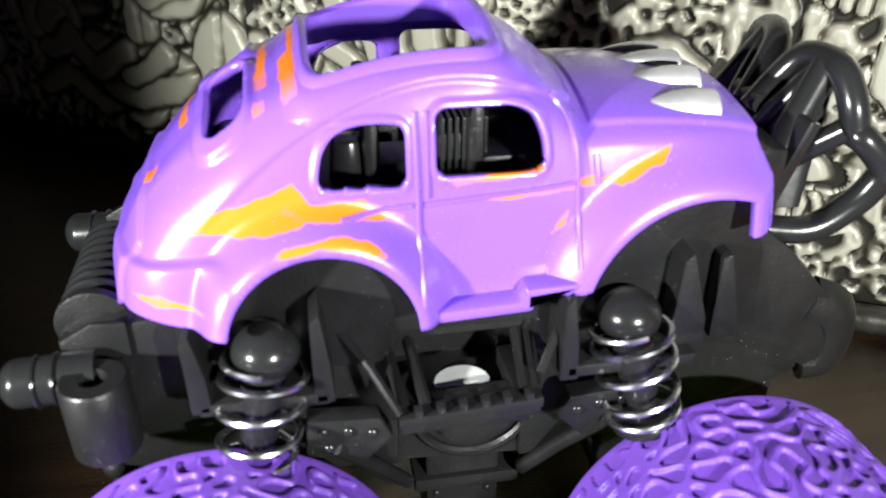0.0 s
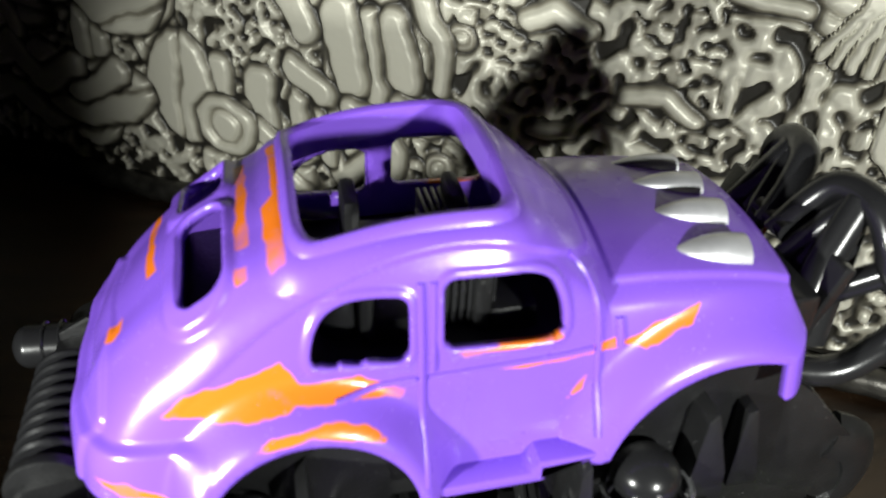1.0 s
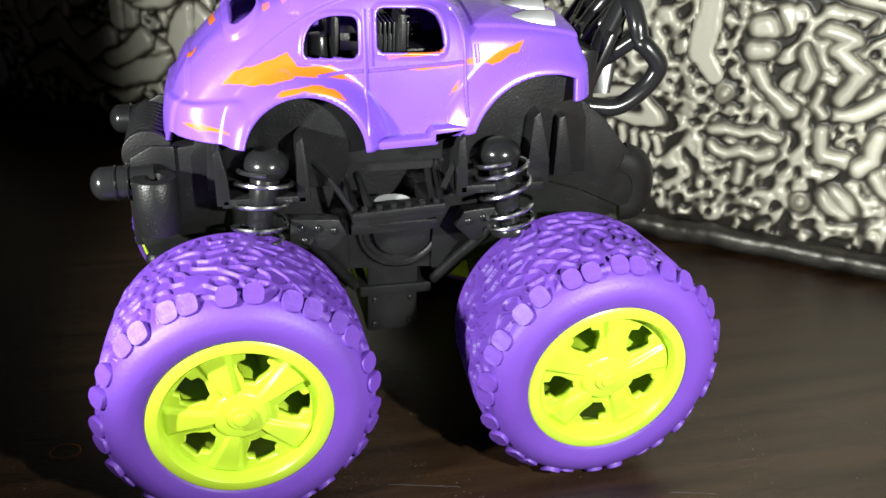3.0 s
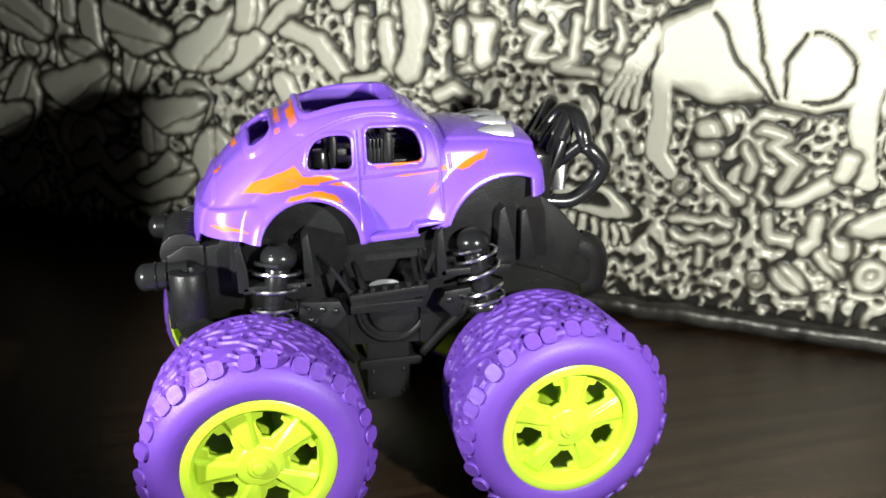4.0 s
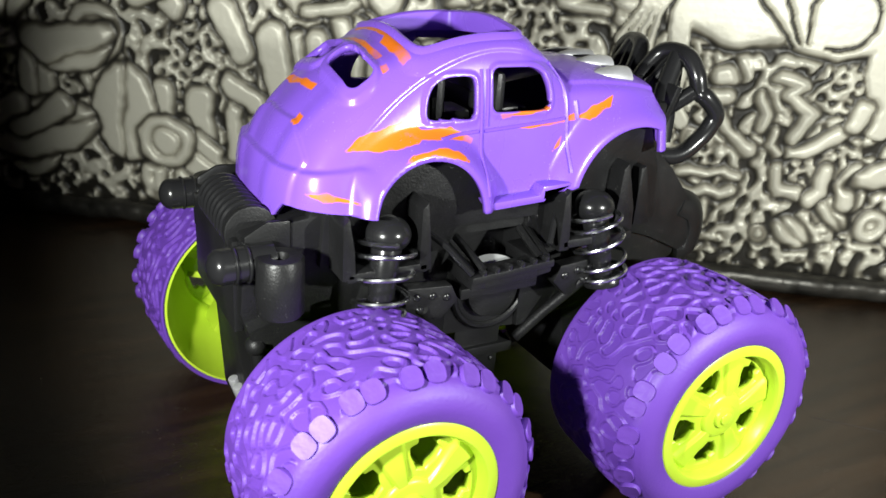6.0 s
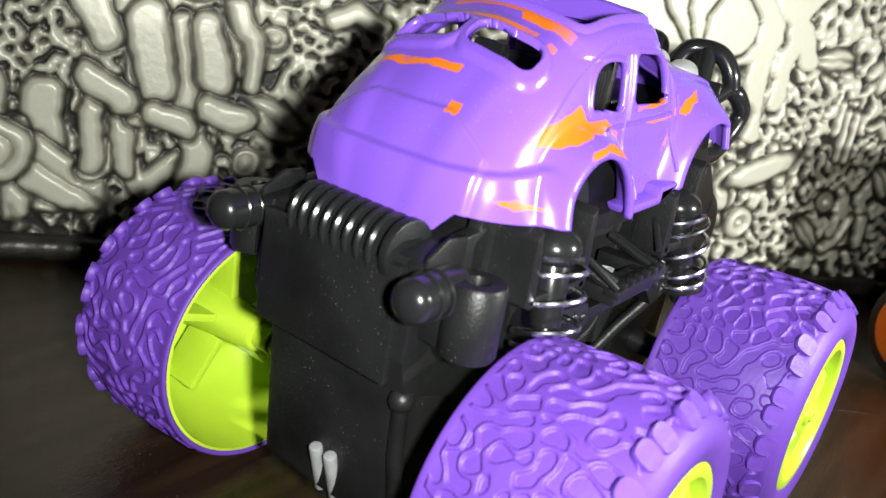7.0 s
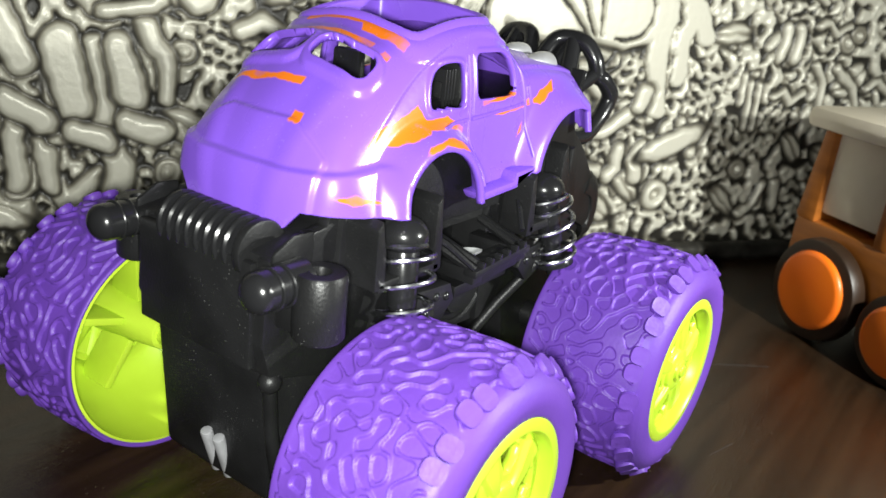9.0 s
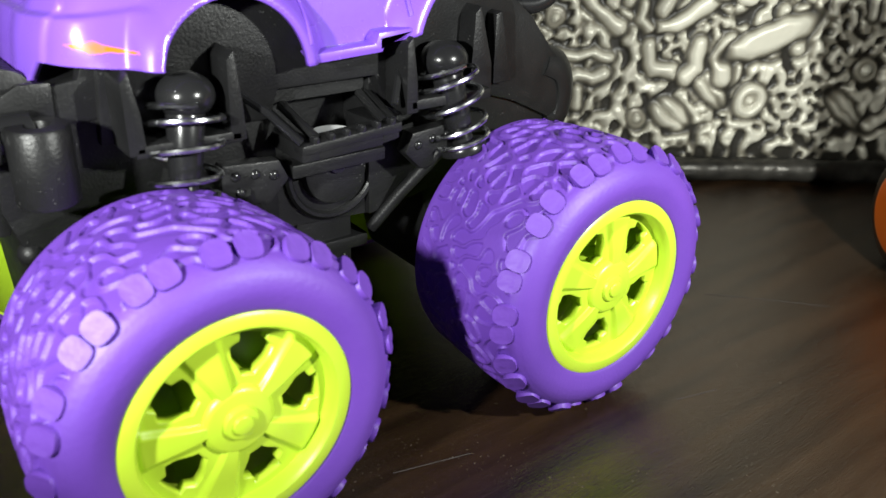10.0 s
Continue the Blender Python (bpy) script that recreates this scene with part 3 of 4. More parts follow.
def brush_marks(p):
    x, y, z = p[..., 0], p[..., 1], p[..., 2]
    side = np.abs(y) > 11.5
    f = np.full(x.shape, -3.0)
    for poly, worn in (
        ([(-29.2, 65.6), (-27.2, 67.6), (-25, 68.1), (-18.6, 70.4), (-17.2, 68.3), (-17.6, 67.0), (-25, 65.5)], 0.12),
        ([(-18, 68.4), (-11.6, 68.4), (-7.6, 66.2), (-7.9, 65.4), (-11.8, 66.7), (-18, 67.0)], -0.02),
        ([(-21.6, 64.3), (-19.8, 65.5), (-15, 66.1), (-11.6, 65.3), (-8.8, 63.0), (-12.4, 64.3), (-16, 65.0)], 0.0),
        ([(-13, 67.2), (-7.2, 65.2), (-8.6, 66.9)], -0.15),
        ([(13.4, 68.2), (17, 69.8), (21.6, 71.4), (20.6, 69.8), (16, 67.9)], 0.1),
        ([(-5, 67.6), (8, 68.3), (13.4, 69.0), (13.4, 67.7), (4, 67.1)], -0.05),
        ([(-3, 69.9), (7.6, 70.8), (7.6, 69.9), (-2, 68.9)], -0.1),
        ([(6, 60.5), (9, 65), (11, 66.5), (10.4, 63.2)], -0.45),
        ([(-35.8, 59.6), (-33, 60.0), (-28.6, 58.6), (-33.5, 58.7)], 0.1),
    ):
        f = np.where(side, np.maximum(f, poly_field(x, z, poly) + worn), f)
    rear = (x < -17) & (np.abs(y) < 13.5)
    for poly, worn in (
        ([(-11.5, -21.8), (-10, -21.9), (-10, -20.5), (-11.5, -20.6)], -0.05),
        ([(-8.4, -21.9), (-1, -21.5), (7, -21.8), (7, -20.4), (-1, -20.2), (-8.4, -20.3)], -0.1),
        ([(-3.6, -30.4), (4, -30.8), (11, -30.2), (11, -29.5), (4, -29.7), (-3.6, -29.4)], 0.0),
        ([(-6.9, -34.2), (-5.2, -34.2), (-5.2, -32.9), (-6.9, -32.9)], 0.15),
        ([(-12.2, -18.9), (-4, -19.3), (-3.2, -18.2), (8, -18.4), (8, -17.1), (-4, -17.3), (-12.2, -17.2)], -0.06),
    ):
        f = np.where(rear & (z > 60), np.maximum(f, poly_field(y, x, poly) + worn), f)
    return f


shell = sculpt(body_shell())
mid = 0.25 * (shell[:-1, :-1] + shell[1:, :-1] + shell[1:, 1:] + shell[:-1, 1:])
kept = openings(mid) > 0
padded = np.pad(kept, 1, mode="edge")
around = np.stack([padded[:-1, :-1], padded[1:, :-1], padded[1:, 1:], padded[:-1, 1:]])
rim = around.any(0) & ~around.all(0)
for _ in range(3):
    s0 = openings(shell)
    g = np.stack([(openings(shell + np.eye(3)[k] * 0.02) - openings(shell - np.eye(3)[k] * 0.02)) / 0.04 for k in range(3)], -1)
    nn = normals_of(shell)
    g -= nn * (g * nn).sum(-1, keepdims=True)
    g2 = (g * g).sum(-1)
    ok = rim & (g2 > 0.15) & (g2 < 4) & (np.abs(s0) < 1.2)
    step = np.clip(np.where(ok, s0 / np.maximum(g2, 0.15), 0), -0.5, 0.5)
    shell = shell - step[..., None] * g
me = grid_mesh("body_shell", shell, keep=kept, fields={"decal": brush_marks(shell)})
me.materials.append(PURPLE)
bmx = bmesh.new()
bmx.from_mesh(me)
bmesh.ops.recalc_face_normals(bmx, faces=bmx.faces[:])
if sum(f.normal.z * f.calc_area() for f in bmx.faces) < 0:
    bmesh.ops.reverse_faces(bmx, faces=bmx.faces[:])
bmx.to_mesh(me)
bmx.free()
body = new("body", me)
body.parent = truck
tagged(body, "glossy purple beetle-shaped shell with cut-out windows")
sol = body.modifiers.new("thickness", "SOLIDIFY")
sol.thickness, sol.offset, sol.material_offset = 1.1 * MM, -1, 1
me.materials.append(TRIM)
from mathutils.bvhtree import BVHTree
SHELL = BVHTree.FromPolygons([Vector(v.co) / MM for v in me.vertices], [tuple(p.vertices) for p in me.polygons])


def on_side(x, z, out=0.0, side=-1):
    hit = SHELL.ray_cast(Vector((x, side * 60, z)), Vector((0, -side, 0)))[0]
    return Vector((x, (hit.y if hit else side * 16) + side * out, z))


def on_top(x, y, out=0.0):
    hit = SHELL.ray_cast(Vector((x, y, 120)), Vector((0, 0, -1)))[0]
    return Vector((x, y, (hit.z if hit else 76) + out))


# mouldings on the body sides
for side in (-1, 1):
    for name, pts in (("belt_moulding", [(-14, 66.9), (-10, 67.1), (-6.6, 67.3)]), ("belt_moulding", [(-5.4, 67.3), (3, 67.8), (10.6, 68.3)]),
                      ("door_seam", [(-6.1, 77.0), (-6.0, 66), (-6.0, 57.5)]), ("door_seam", [(-4.9, 77.0), (-5.0, 68)]),
                      ("door_seam", [(8.2, 77.3), (10.6, 73.5), (11.2, 66), (11.2, 59.5)]), ("hinge", [(13.2, 71.0), (13.5, 68.0)])):
        path = smooth_path([(x, 0, z) for x, z in pts], 8)
        bm = bmesh.new()
        tube(bm, [on_side(p.x, p.z, 0.0, side) for p in path], 0.34 if name != "hinge" else 0.42, 8)
        part(name, bm, TRIM, body)
    # stepped sill plate
    bm = bmesh.new()
    prism(bm, [(-4.6, 54.5), (6.1, 55.0), (6.1, 56.5), (11.2, 57.0), (11.2, 58.1), (5.2, 57.9), (4.6, 56.4), (-5.8, 56.0)], side * 15.8, side * 19.6, 0.6)
    part("sill_step", bm, TRIM, body)
for y in (-9.6, -3.9, 2.0, 8.0):
    # hood scoop: a silver teardrop blister, open to the front
    bm = bmesh.new()
    L, W, H = 8.0, 1.85, 1.75
    rings = []
    for i in range(15):
        t = i / 14
        w, hgt = W * math.sin(math.pi * 0.5 * min(1, t * 1.25)) ** 0.7, H * math.sin(math.pi * 0.5 * min(1, t * 1.05)) ** 0.9
        ring = []
        for k in range(13):
            a = math.pi * k / 12
            base = on_top(20.4 + L * t, y + w * math.cos(a))
            ring.append(bm.verts.new((base.x, base.y, base.z - 0.15 + hgt * math.sin(a))))
        rings.append(ring)
    for r0, r1 in zip(rings, rings[1:]):
        for k in range(12):
            bm.faces.new((r0[k], r1[k], r1[k + 1], r0[k + 1]))
    bm.faces.new(rings[-1])
    bmesh.ops.recalc_face_normals(bm, faces=bm.faces[:])
    part("hood_scoop", bm, SILVER, body, "silver painted teardrop scoop")

# upstanding frame round the roof opening
bm = bmesh.new()
rings = []
for k in range(96):
    a = 2 * math.pi * k / 96
    q = (abs(math.cos(a)) ** 9 + abs(math.sin(a)) ** 9) ** (-1 / 9)
    cx, cy = q * math.cos(a), q * math.sin(a)
    z = on_top(-6.7 + 10.5 * cx, 12.4 * cy).z
    rings.append([bm.verts.new((-6.7 + (9.7 + o) * cx, (11.6 + o) * cy, z + dz)) for o, dz in ((-0.5, -2.6), (-0.5, 0.7), (-0.2, 0.95), (0.3, 1.0), (0.7, 0.7), (1.0, -0.1), (0.5, -1.2))])
for r0, r1 in zip(rings, rings[1:] + rings[:1]):
    for i in range(7):
        bm.faces.new((r0[i], r0[(i + 1) % 7], r1[(i + 1) % 7], r1[i]))
bmesh.ops.recalc_face_normals(bm, faces=bm.faces[:])
part("skylight_frame", bm, TRIM, body)

# wheels
def tyre_mesh():
    """Squiggle tread on a fat round-shouldered band; the inner side is only a thin wall round the rim."""
    na, nb = 900, 230
    prof = smooth_path([(14.0, 0, -22.4), (14.6, 0, -23.2), (17.0, 0, -23.7), (19.2, 0, -22.9), (20.6, 0, -20.8), (21.2, 0, -15), (21.0, 0, -8), (20.5, 0, -2.0), (20.6, 0, 0.2), (20.5, 0, 0.8), (20.1, 0, 0.9), (19.6, 0, 0.3)], 20)
    prof = np.array([(p.x, p.z) for p in prof])
    arc = np.concatenate([[0], np.cumsum(np.hypot(*np.diff(prof, axis=0).T))])
    at = np.linspace(0, arc[-1], nb)
    r, w = np.interp(at, arc, prof[:, 0]), np.interp(at, arc, prof[:, 1])
    ang = np.linspace(0, 2 * np.pi, na, endpoint=False)
    f = worms(na, nb, 2 * np.pi * 21, arc[-1], 4.4, 21, 1.0, 0.36)
    tread = (1 - sstep(0.40, 0.60, np.abs(f - 0.12))) * 0.54
    zone = sstep(19.8, 20.3, r) * sstep(-21.4, -20.7, w) * (1 - sstep(-0.9, -0.2, w))
    R = r[None, :] + tread * zone[None, :]
    return np.stack([R * np.cos(ang)[:, None], np.broadcast_to(w[None, :], R.shape), R * np.sin(ang)[:, None]], -1)


def dish_mesh():
    """The wheel's face: a dished disc with five notched windows."""
    na, nr = 400, 52
    ang = np.linspace(0, 2 * np.pi, na, endpoint=False)
    r = np.linspace(3.6, 12.2, nr)
    A, Rr = np.meshgrid(ang, r, indexing="ij")

    def window(a, q):
        d = (a * 180 / np.pi + 36) % 72 - 36
        half = 8.0 + 9.5 * sstep(5.2, 8.4, q) - 7.5 * sstep(9.2, 9.9, q)
        return np.maximum.reduce([(np.abs(d) - half) * np.pi / 180 * q, 5.7 - q, q - 10.8])

    am = (A + np.pi / na)[:, :-1]
    rm = (0.5 * (r[1:] + r[:-1]))[None, :] + 0 * am
    kept = window(am, rm) > 0
    wide = np.pad(np.concatenate([kept[-1:], kept]), ((0, 0), (1, 1)), mode="edge")
    around = np.stack([wide[:-1, :-1], wide[1:, :-1], wide[1:, 1:], wide[:-1, 1:]])
    rim = around.any(0) & ~around.all(0)
    for _ in range(4):
        w = window(A, Rr)
        ga = (window(A + 0.003, Rr) - window(A - 0.003, Rr)) / (0.006 * Rr)
        gr = (window(A, Rr + 0.02) - window(A, Rr - 0.02)) / 0.04
        st = np.where(rim, np.clip(w / np.maximum(ga * ga + gr * gr, 0.3), -0.2, 0.2), 0)
        A, Rr = A - st * ga / Rr, Rr - st * gr
    Y = -20.9 - 0.6 * sstep(11.5, 5, Rr) - 0.7 * sstep(15, 9, np.abs((A * 180 / np.pi) % 72 - 36)) * sstep(12.2, 11, Rr)
    co = np.stack([Rr * np.cos(A), Y, Rr * np.sin(A)], -1)
    return grid_mesh("wheel_face", co, keep=kept, close_u=True)


def build_wheel():
    """Local: axle along y, outer face towards -y, inner rim edge at y = 0."""
    bm = bmesh.new()
    lathe(bm, [(14.2, -22.9), (17.0, -20.5), (19.7, -8), (19.8, 0.5), (19.3, 0.6), (18.6, -7), (15.0, -15.2), (12.9, -16.4), (12.0, -17.4), (11.7, -19.0), (11.9, -22.6), (12.4, -23.2), (13.8, -23.2)], 110)
    wheel = part("wheel", bm, LIME, truck, "lime green plastic rim carrying a purple tyre")
    me = dish_mesh()
    bmt = bmesh.new()
    bmt.from_mesh(me)
    bmesh.ops.recalc_face_normals(bmt, faces=bmt.faces[:])
    if sum(f.normal.y for f in bmt.faces) > 0:
        bmesh.ops.reverse_faces(bmt, faces=bmt.faces[:])
    bmt.to_mesh(me)
    bmt.free()
    me.materials.append(LIME)
    face = new("wheel_face", me)
    face.parent = wheel
    tagged(face, "five-spoke lime face with notched windows")
    so = face.modifiers.new("thickness", "SOLIDIFY")
    so.thickness, so.offset = 1.6 * MM, -1
    bm = bmesh.new()
    rod(bm, (0, -2.0, 0), (0, -19.4, 0), 3.0, 5.2, 40, 0.4)
    rod(bm, (0, 1.4, 0), (0, -6, 0), 2.1, 2.1, 24, 0.3)
    rod(bm, (0, -19.5, 0), (0, -22.3, 0), 4.9, 4.3, 40, 0.6)
    for k in range(5):
        rod(bm, (3.5 * math.cos(1.257 * k), -21.2, 3.5 * math.sin(1.257 * k)), (3.5 * math.cos(1.257 * k), -22.2, 3.5 * math.sin(1.257 * k)), 0.75, 0.6, 12, 0.2)
    part("hub", bm, LIME, wheel)
    bm = bmesh.new()
    rod(bm, (0, -21.4, 0), (0, -22.9, 0), 2.3, 2.1, 32, 0.3)
    rod(bm, (0, -22.8, 0), (0, -23.3, 0), 1.3, 1.2, 20, 0.15)
    part("axle_cap", bm, LIME, wheel)
    for k in range(5):
        bm = bmesh.new()
        box(bm, (4.0, -17.0, -0.7), (13.6, -9.0, 0.7), 0.3, Matrix.Rotation(radians(36 + 72 * k), 4, "Y"))
        part("rib", bm, LIME, wheel)
    me = grid_mesh("tyre", tyre_mesh(), close_u=True)
    bmt = bmesh.new()
    bmt.from_mesh(me)
    bmesh.ops.recalc_face_normals(bmt, faces=bmt.faces[:])
    bmt.to_mesh(me)
    bmt.free()
    me.materials.append(RUBBER)
    tyre = new("tyre", me)
    tyre.parent = wheel
    tagged(tyre, "purple rubber tyre with raised squiggle tread")
    first = None
    for k in range(30):
        a = 24.0 * (k // 2) + (0 if k % 2 == 0 else 9.2)
        if first is None:
            bm = bmesh.new()
            box(bm, (-1.6, -1.75, -1.2), (1.6, 1.75, 0.55), 0)
            bmesh.ops.subdivide_edges(bm, edges=bm.edges[:], cuts=3, use_grid_fill=True)
            for v in bm.verts:
                q = Vector((v.co.x / 1.6, v.co.y / 1.75, v.co.z / 1.2))
                k3 = (abs(q.x) ** 2.7 + abs(q.y) ** 2.7 + abs(q.z) ** 2.7) ** (1 / 2.7)
                m3 = max(abs(q.x), abs(q.y), abs(q.z))
                v.co *= m3 / max(k3, 0.3)
            bmesh.ops.transform(bm, matrix=Matrix.Translation((0, -21.0, 20.95)) @ Matrix.Rotation(radians(38), 4, "X"), verts=bm.verts[:])
            first = part("tread_lug", bm, RUBBER, wheel)
            ob = first
        else:
            ob = new("tread_lug", first.data)
            ob.parent = wheel
        ob.matrix_basis = Matrix.Rotation(radians(a + 1.3 * math.sin(7.3 * k)), 4, "Y") @ Matrix.Translation((0, 0.3 * MM * math.sin(4.1 * k), 0))
    return wheel


wheel = build_wheel()
wheel.matrix_basis = place_mm(-WB, -22.0, RAD, 0, 71, 0)
for x, y, spin, rz in ((WB + 0.4, -23.3, 24, 0), (-WB, 26.0, 20, 180), (WB, 26.0, 70, 180)):
    w2 = copy_thing(wheel, Matrix.Translation((x * MM, y * MM, RAD * MM)) @ pose(0, 0, 0, 0, 0, rz) @ pose(0, 0, 0, 0, spin, 0))
    w2.parent = truck

# ---- chassis ----
bm = bmesh.new()
prism(bm, [(-44.6, 52.6), (-45.4, 40), (-43.6, 34.5), (-32, 31), (-12, 29), (-8.6, 28.8), (-8.6, 61.3), (-13, 61.5), (-30, 57), (-33.2, 54.6)], -13.6, 13.6, 0.6)
chassis = part("chassis", bm, BLACK, truck, "matt black moulded plastic chassis")
bm = bmesh.new()
prism(bm, [(7.0, 61.3), (7.0, 27.6), (16, 29), (30, 32), (44, 37), (46, 46), (38, 57), (33, 61)], -13.6, 13.6, 0.6)
part("front_tub", bm, BLACK, chassis)
bm = bmesh.new()
prism(bm, [(-8.9, 28.6), (7.3, 27.6), (7.3, 35.6), (-8.9, 35.6)], -12.5, 12.5, 0)
part("lower_bridge", bm, BLACK, chassis)
bm = bmesh.new()
prism(bm, [(-8.9, 35.4), (7.3, 35.4), (7.3, 48.2), (-8.9, 48.2)], -6.4, 6.4, 0)
part("spine_block", bm, BLACK, chassis)
bm = bmesh.new()
prism(bm, [(-8.9, 48.0), (7.3, 48.0), (7.3, 61.2), (-8.9, 61.2)], -12.5, 12.5, 0)
part("upper_bridge", bm, BLACK, chassis)
bm = bmesh.new()
prism(bm, [(-33, 46.5), (-32, 61), (-27.5, 66), (12, 66.6), (29.5, 69.4), (31.5, 66), (35, 57), (36, 46.5), (9, 46.5), (7.5, 50.5), (-8.5, 50.5), (-10, 46.5)], -14.9, 14.9, 0.5)
part("wheel_well", bm, BLACK, chassis)
for x0, x1, tag in ((-43.5, -17, -1), (17, 43, 1)):
    bm = bmesh.new()
    prism(bm, [(x0, 36), (x0 + (1.5 if tag < 0 else 5), 13), (x0 + 6, 9.5), (x1 - 6, 9.5), (x1 - (5 if tag < 0 else 1.5), 14), (x1, 36)], -11.8, 11.8, 1.2)
    part("axle_housing", bm, BLACK, chassis)
bm = bmesh.new()
box(bm, (-5.0, -11.5, 13.2), (5.0, 11.5, 30), 0.7)
box(bm, (-6.6, -12.4, 21.8), (7.6, 12.4, 24.0), 0.5)
part("gearbox", bm, BLACK, chassis)
bm = bmesh.new()
for x, z in ((-3.6, 15), (3.4, 15), (-3.6, 20.5), (3.4, 20.5)):
    ball(bm, (x, -11.6, z), 0.55, (1, 0.6, 1), 10, 8)
part("gearbox_studs", bm, BLACK, chassis)

# rear plate: seams and struts
bm = bmesh.new()
box(bm, (-45.9, -11.6, 36), (-44.4, 12.2, 51.6), 0.4)
part("rear_plate", bm, BLACK, chassis)
bm = bmesh.new()
tube(bm, [(-43.9, -11.2, 40.5), (-43.0, -11.8, 35), (-42.4, -12.2, 33.4)], 0.55, 8)
tube(bm, [(-42.6, -12.4, 33), (-42.2, -12.6, 25), (-40.5, -12.4, 17), (-38, -12, 11)], 1.1, 10)
ball(bm, (-42.8, -12.6, 33.6), 1.7)
part("rear_seam", bm, BLACK, chassis)
for y in (-2.6, 0.2):
    bm = bmesh.new()
    rod(bm, (-43.3, y, 20.2), (-40.6, y + 0.4, 12.2), 0.95, 0.95, 14, 0.2)
    part("tow_peg", bm, SILVER, chassis)

# ribbed roller across the tail
bm = bmesh.new()
rod(bm, (-42.2, 9.4, 52.0), (-42.2, -8.9, 52.0), 2.7, 2.7, 36, 0.3)
roller = part("ribbed_roller", bm, BLACK, chassis)
bm0 = bmesh.new()
lathe(bm0, [(2.5, -0.6), (3.9, -0.5), (4.2, -0.2), (4.2, 0.2), (3.9, 0.5), (2.5, 0.6)], 40)
first = part("roller_rib", bm0, GLOSS, chassis)
first.matrix_basis = place_mm(-42.2, 7.2, 52.0)
for k in range(1, 8):
    ob = new("roller_rib", first.data)
    ob.parent = chassis
    ob.matrix_basis = place_mm(-42.2, 7.2 - 1.95 * k, 52.0)
bm = bmesh.new()
rod(bm, (-42.2, -8.4, 52.0), (-42.2, -9.8, 52.0), 4.3, 4.3, 40, 0.25)
part("roller_cheek", bm, BLACK, chassis)

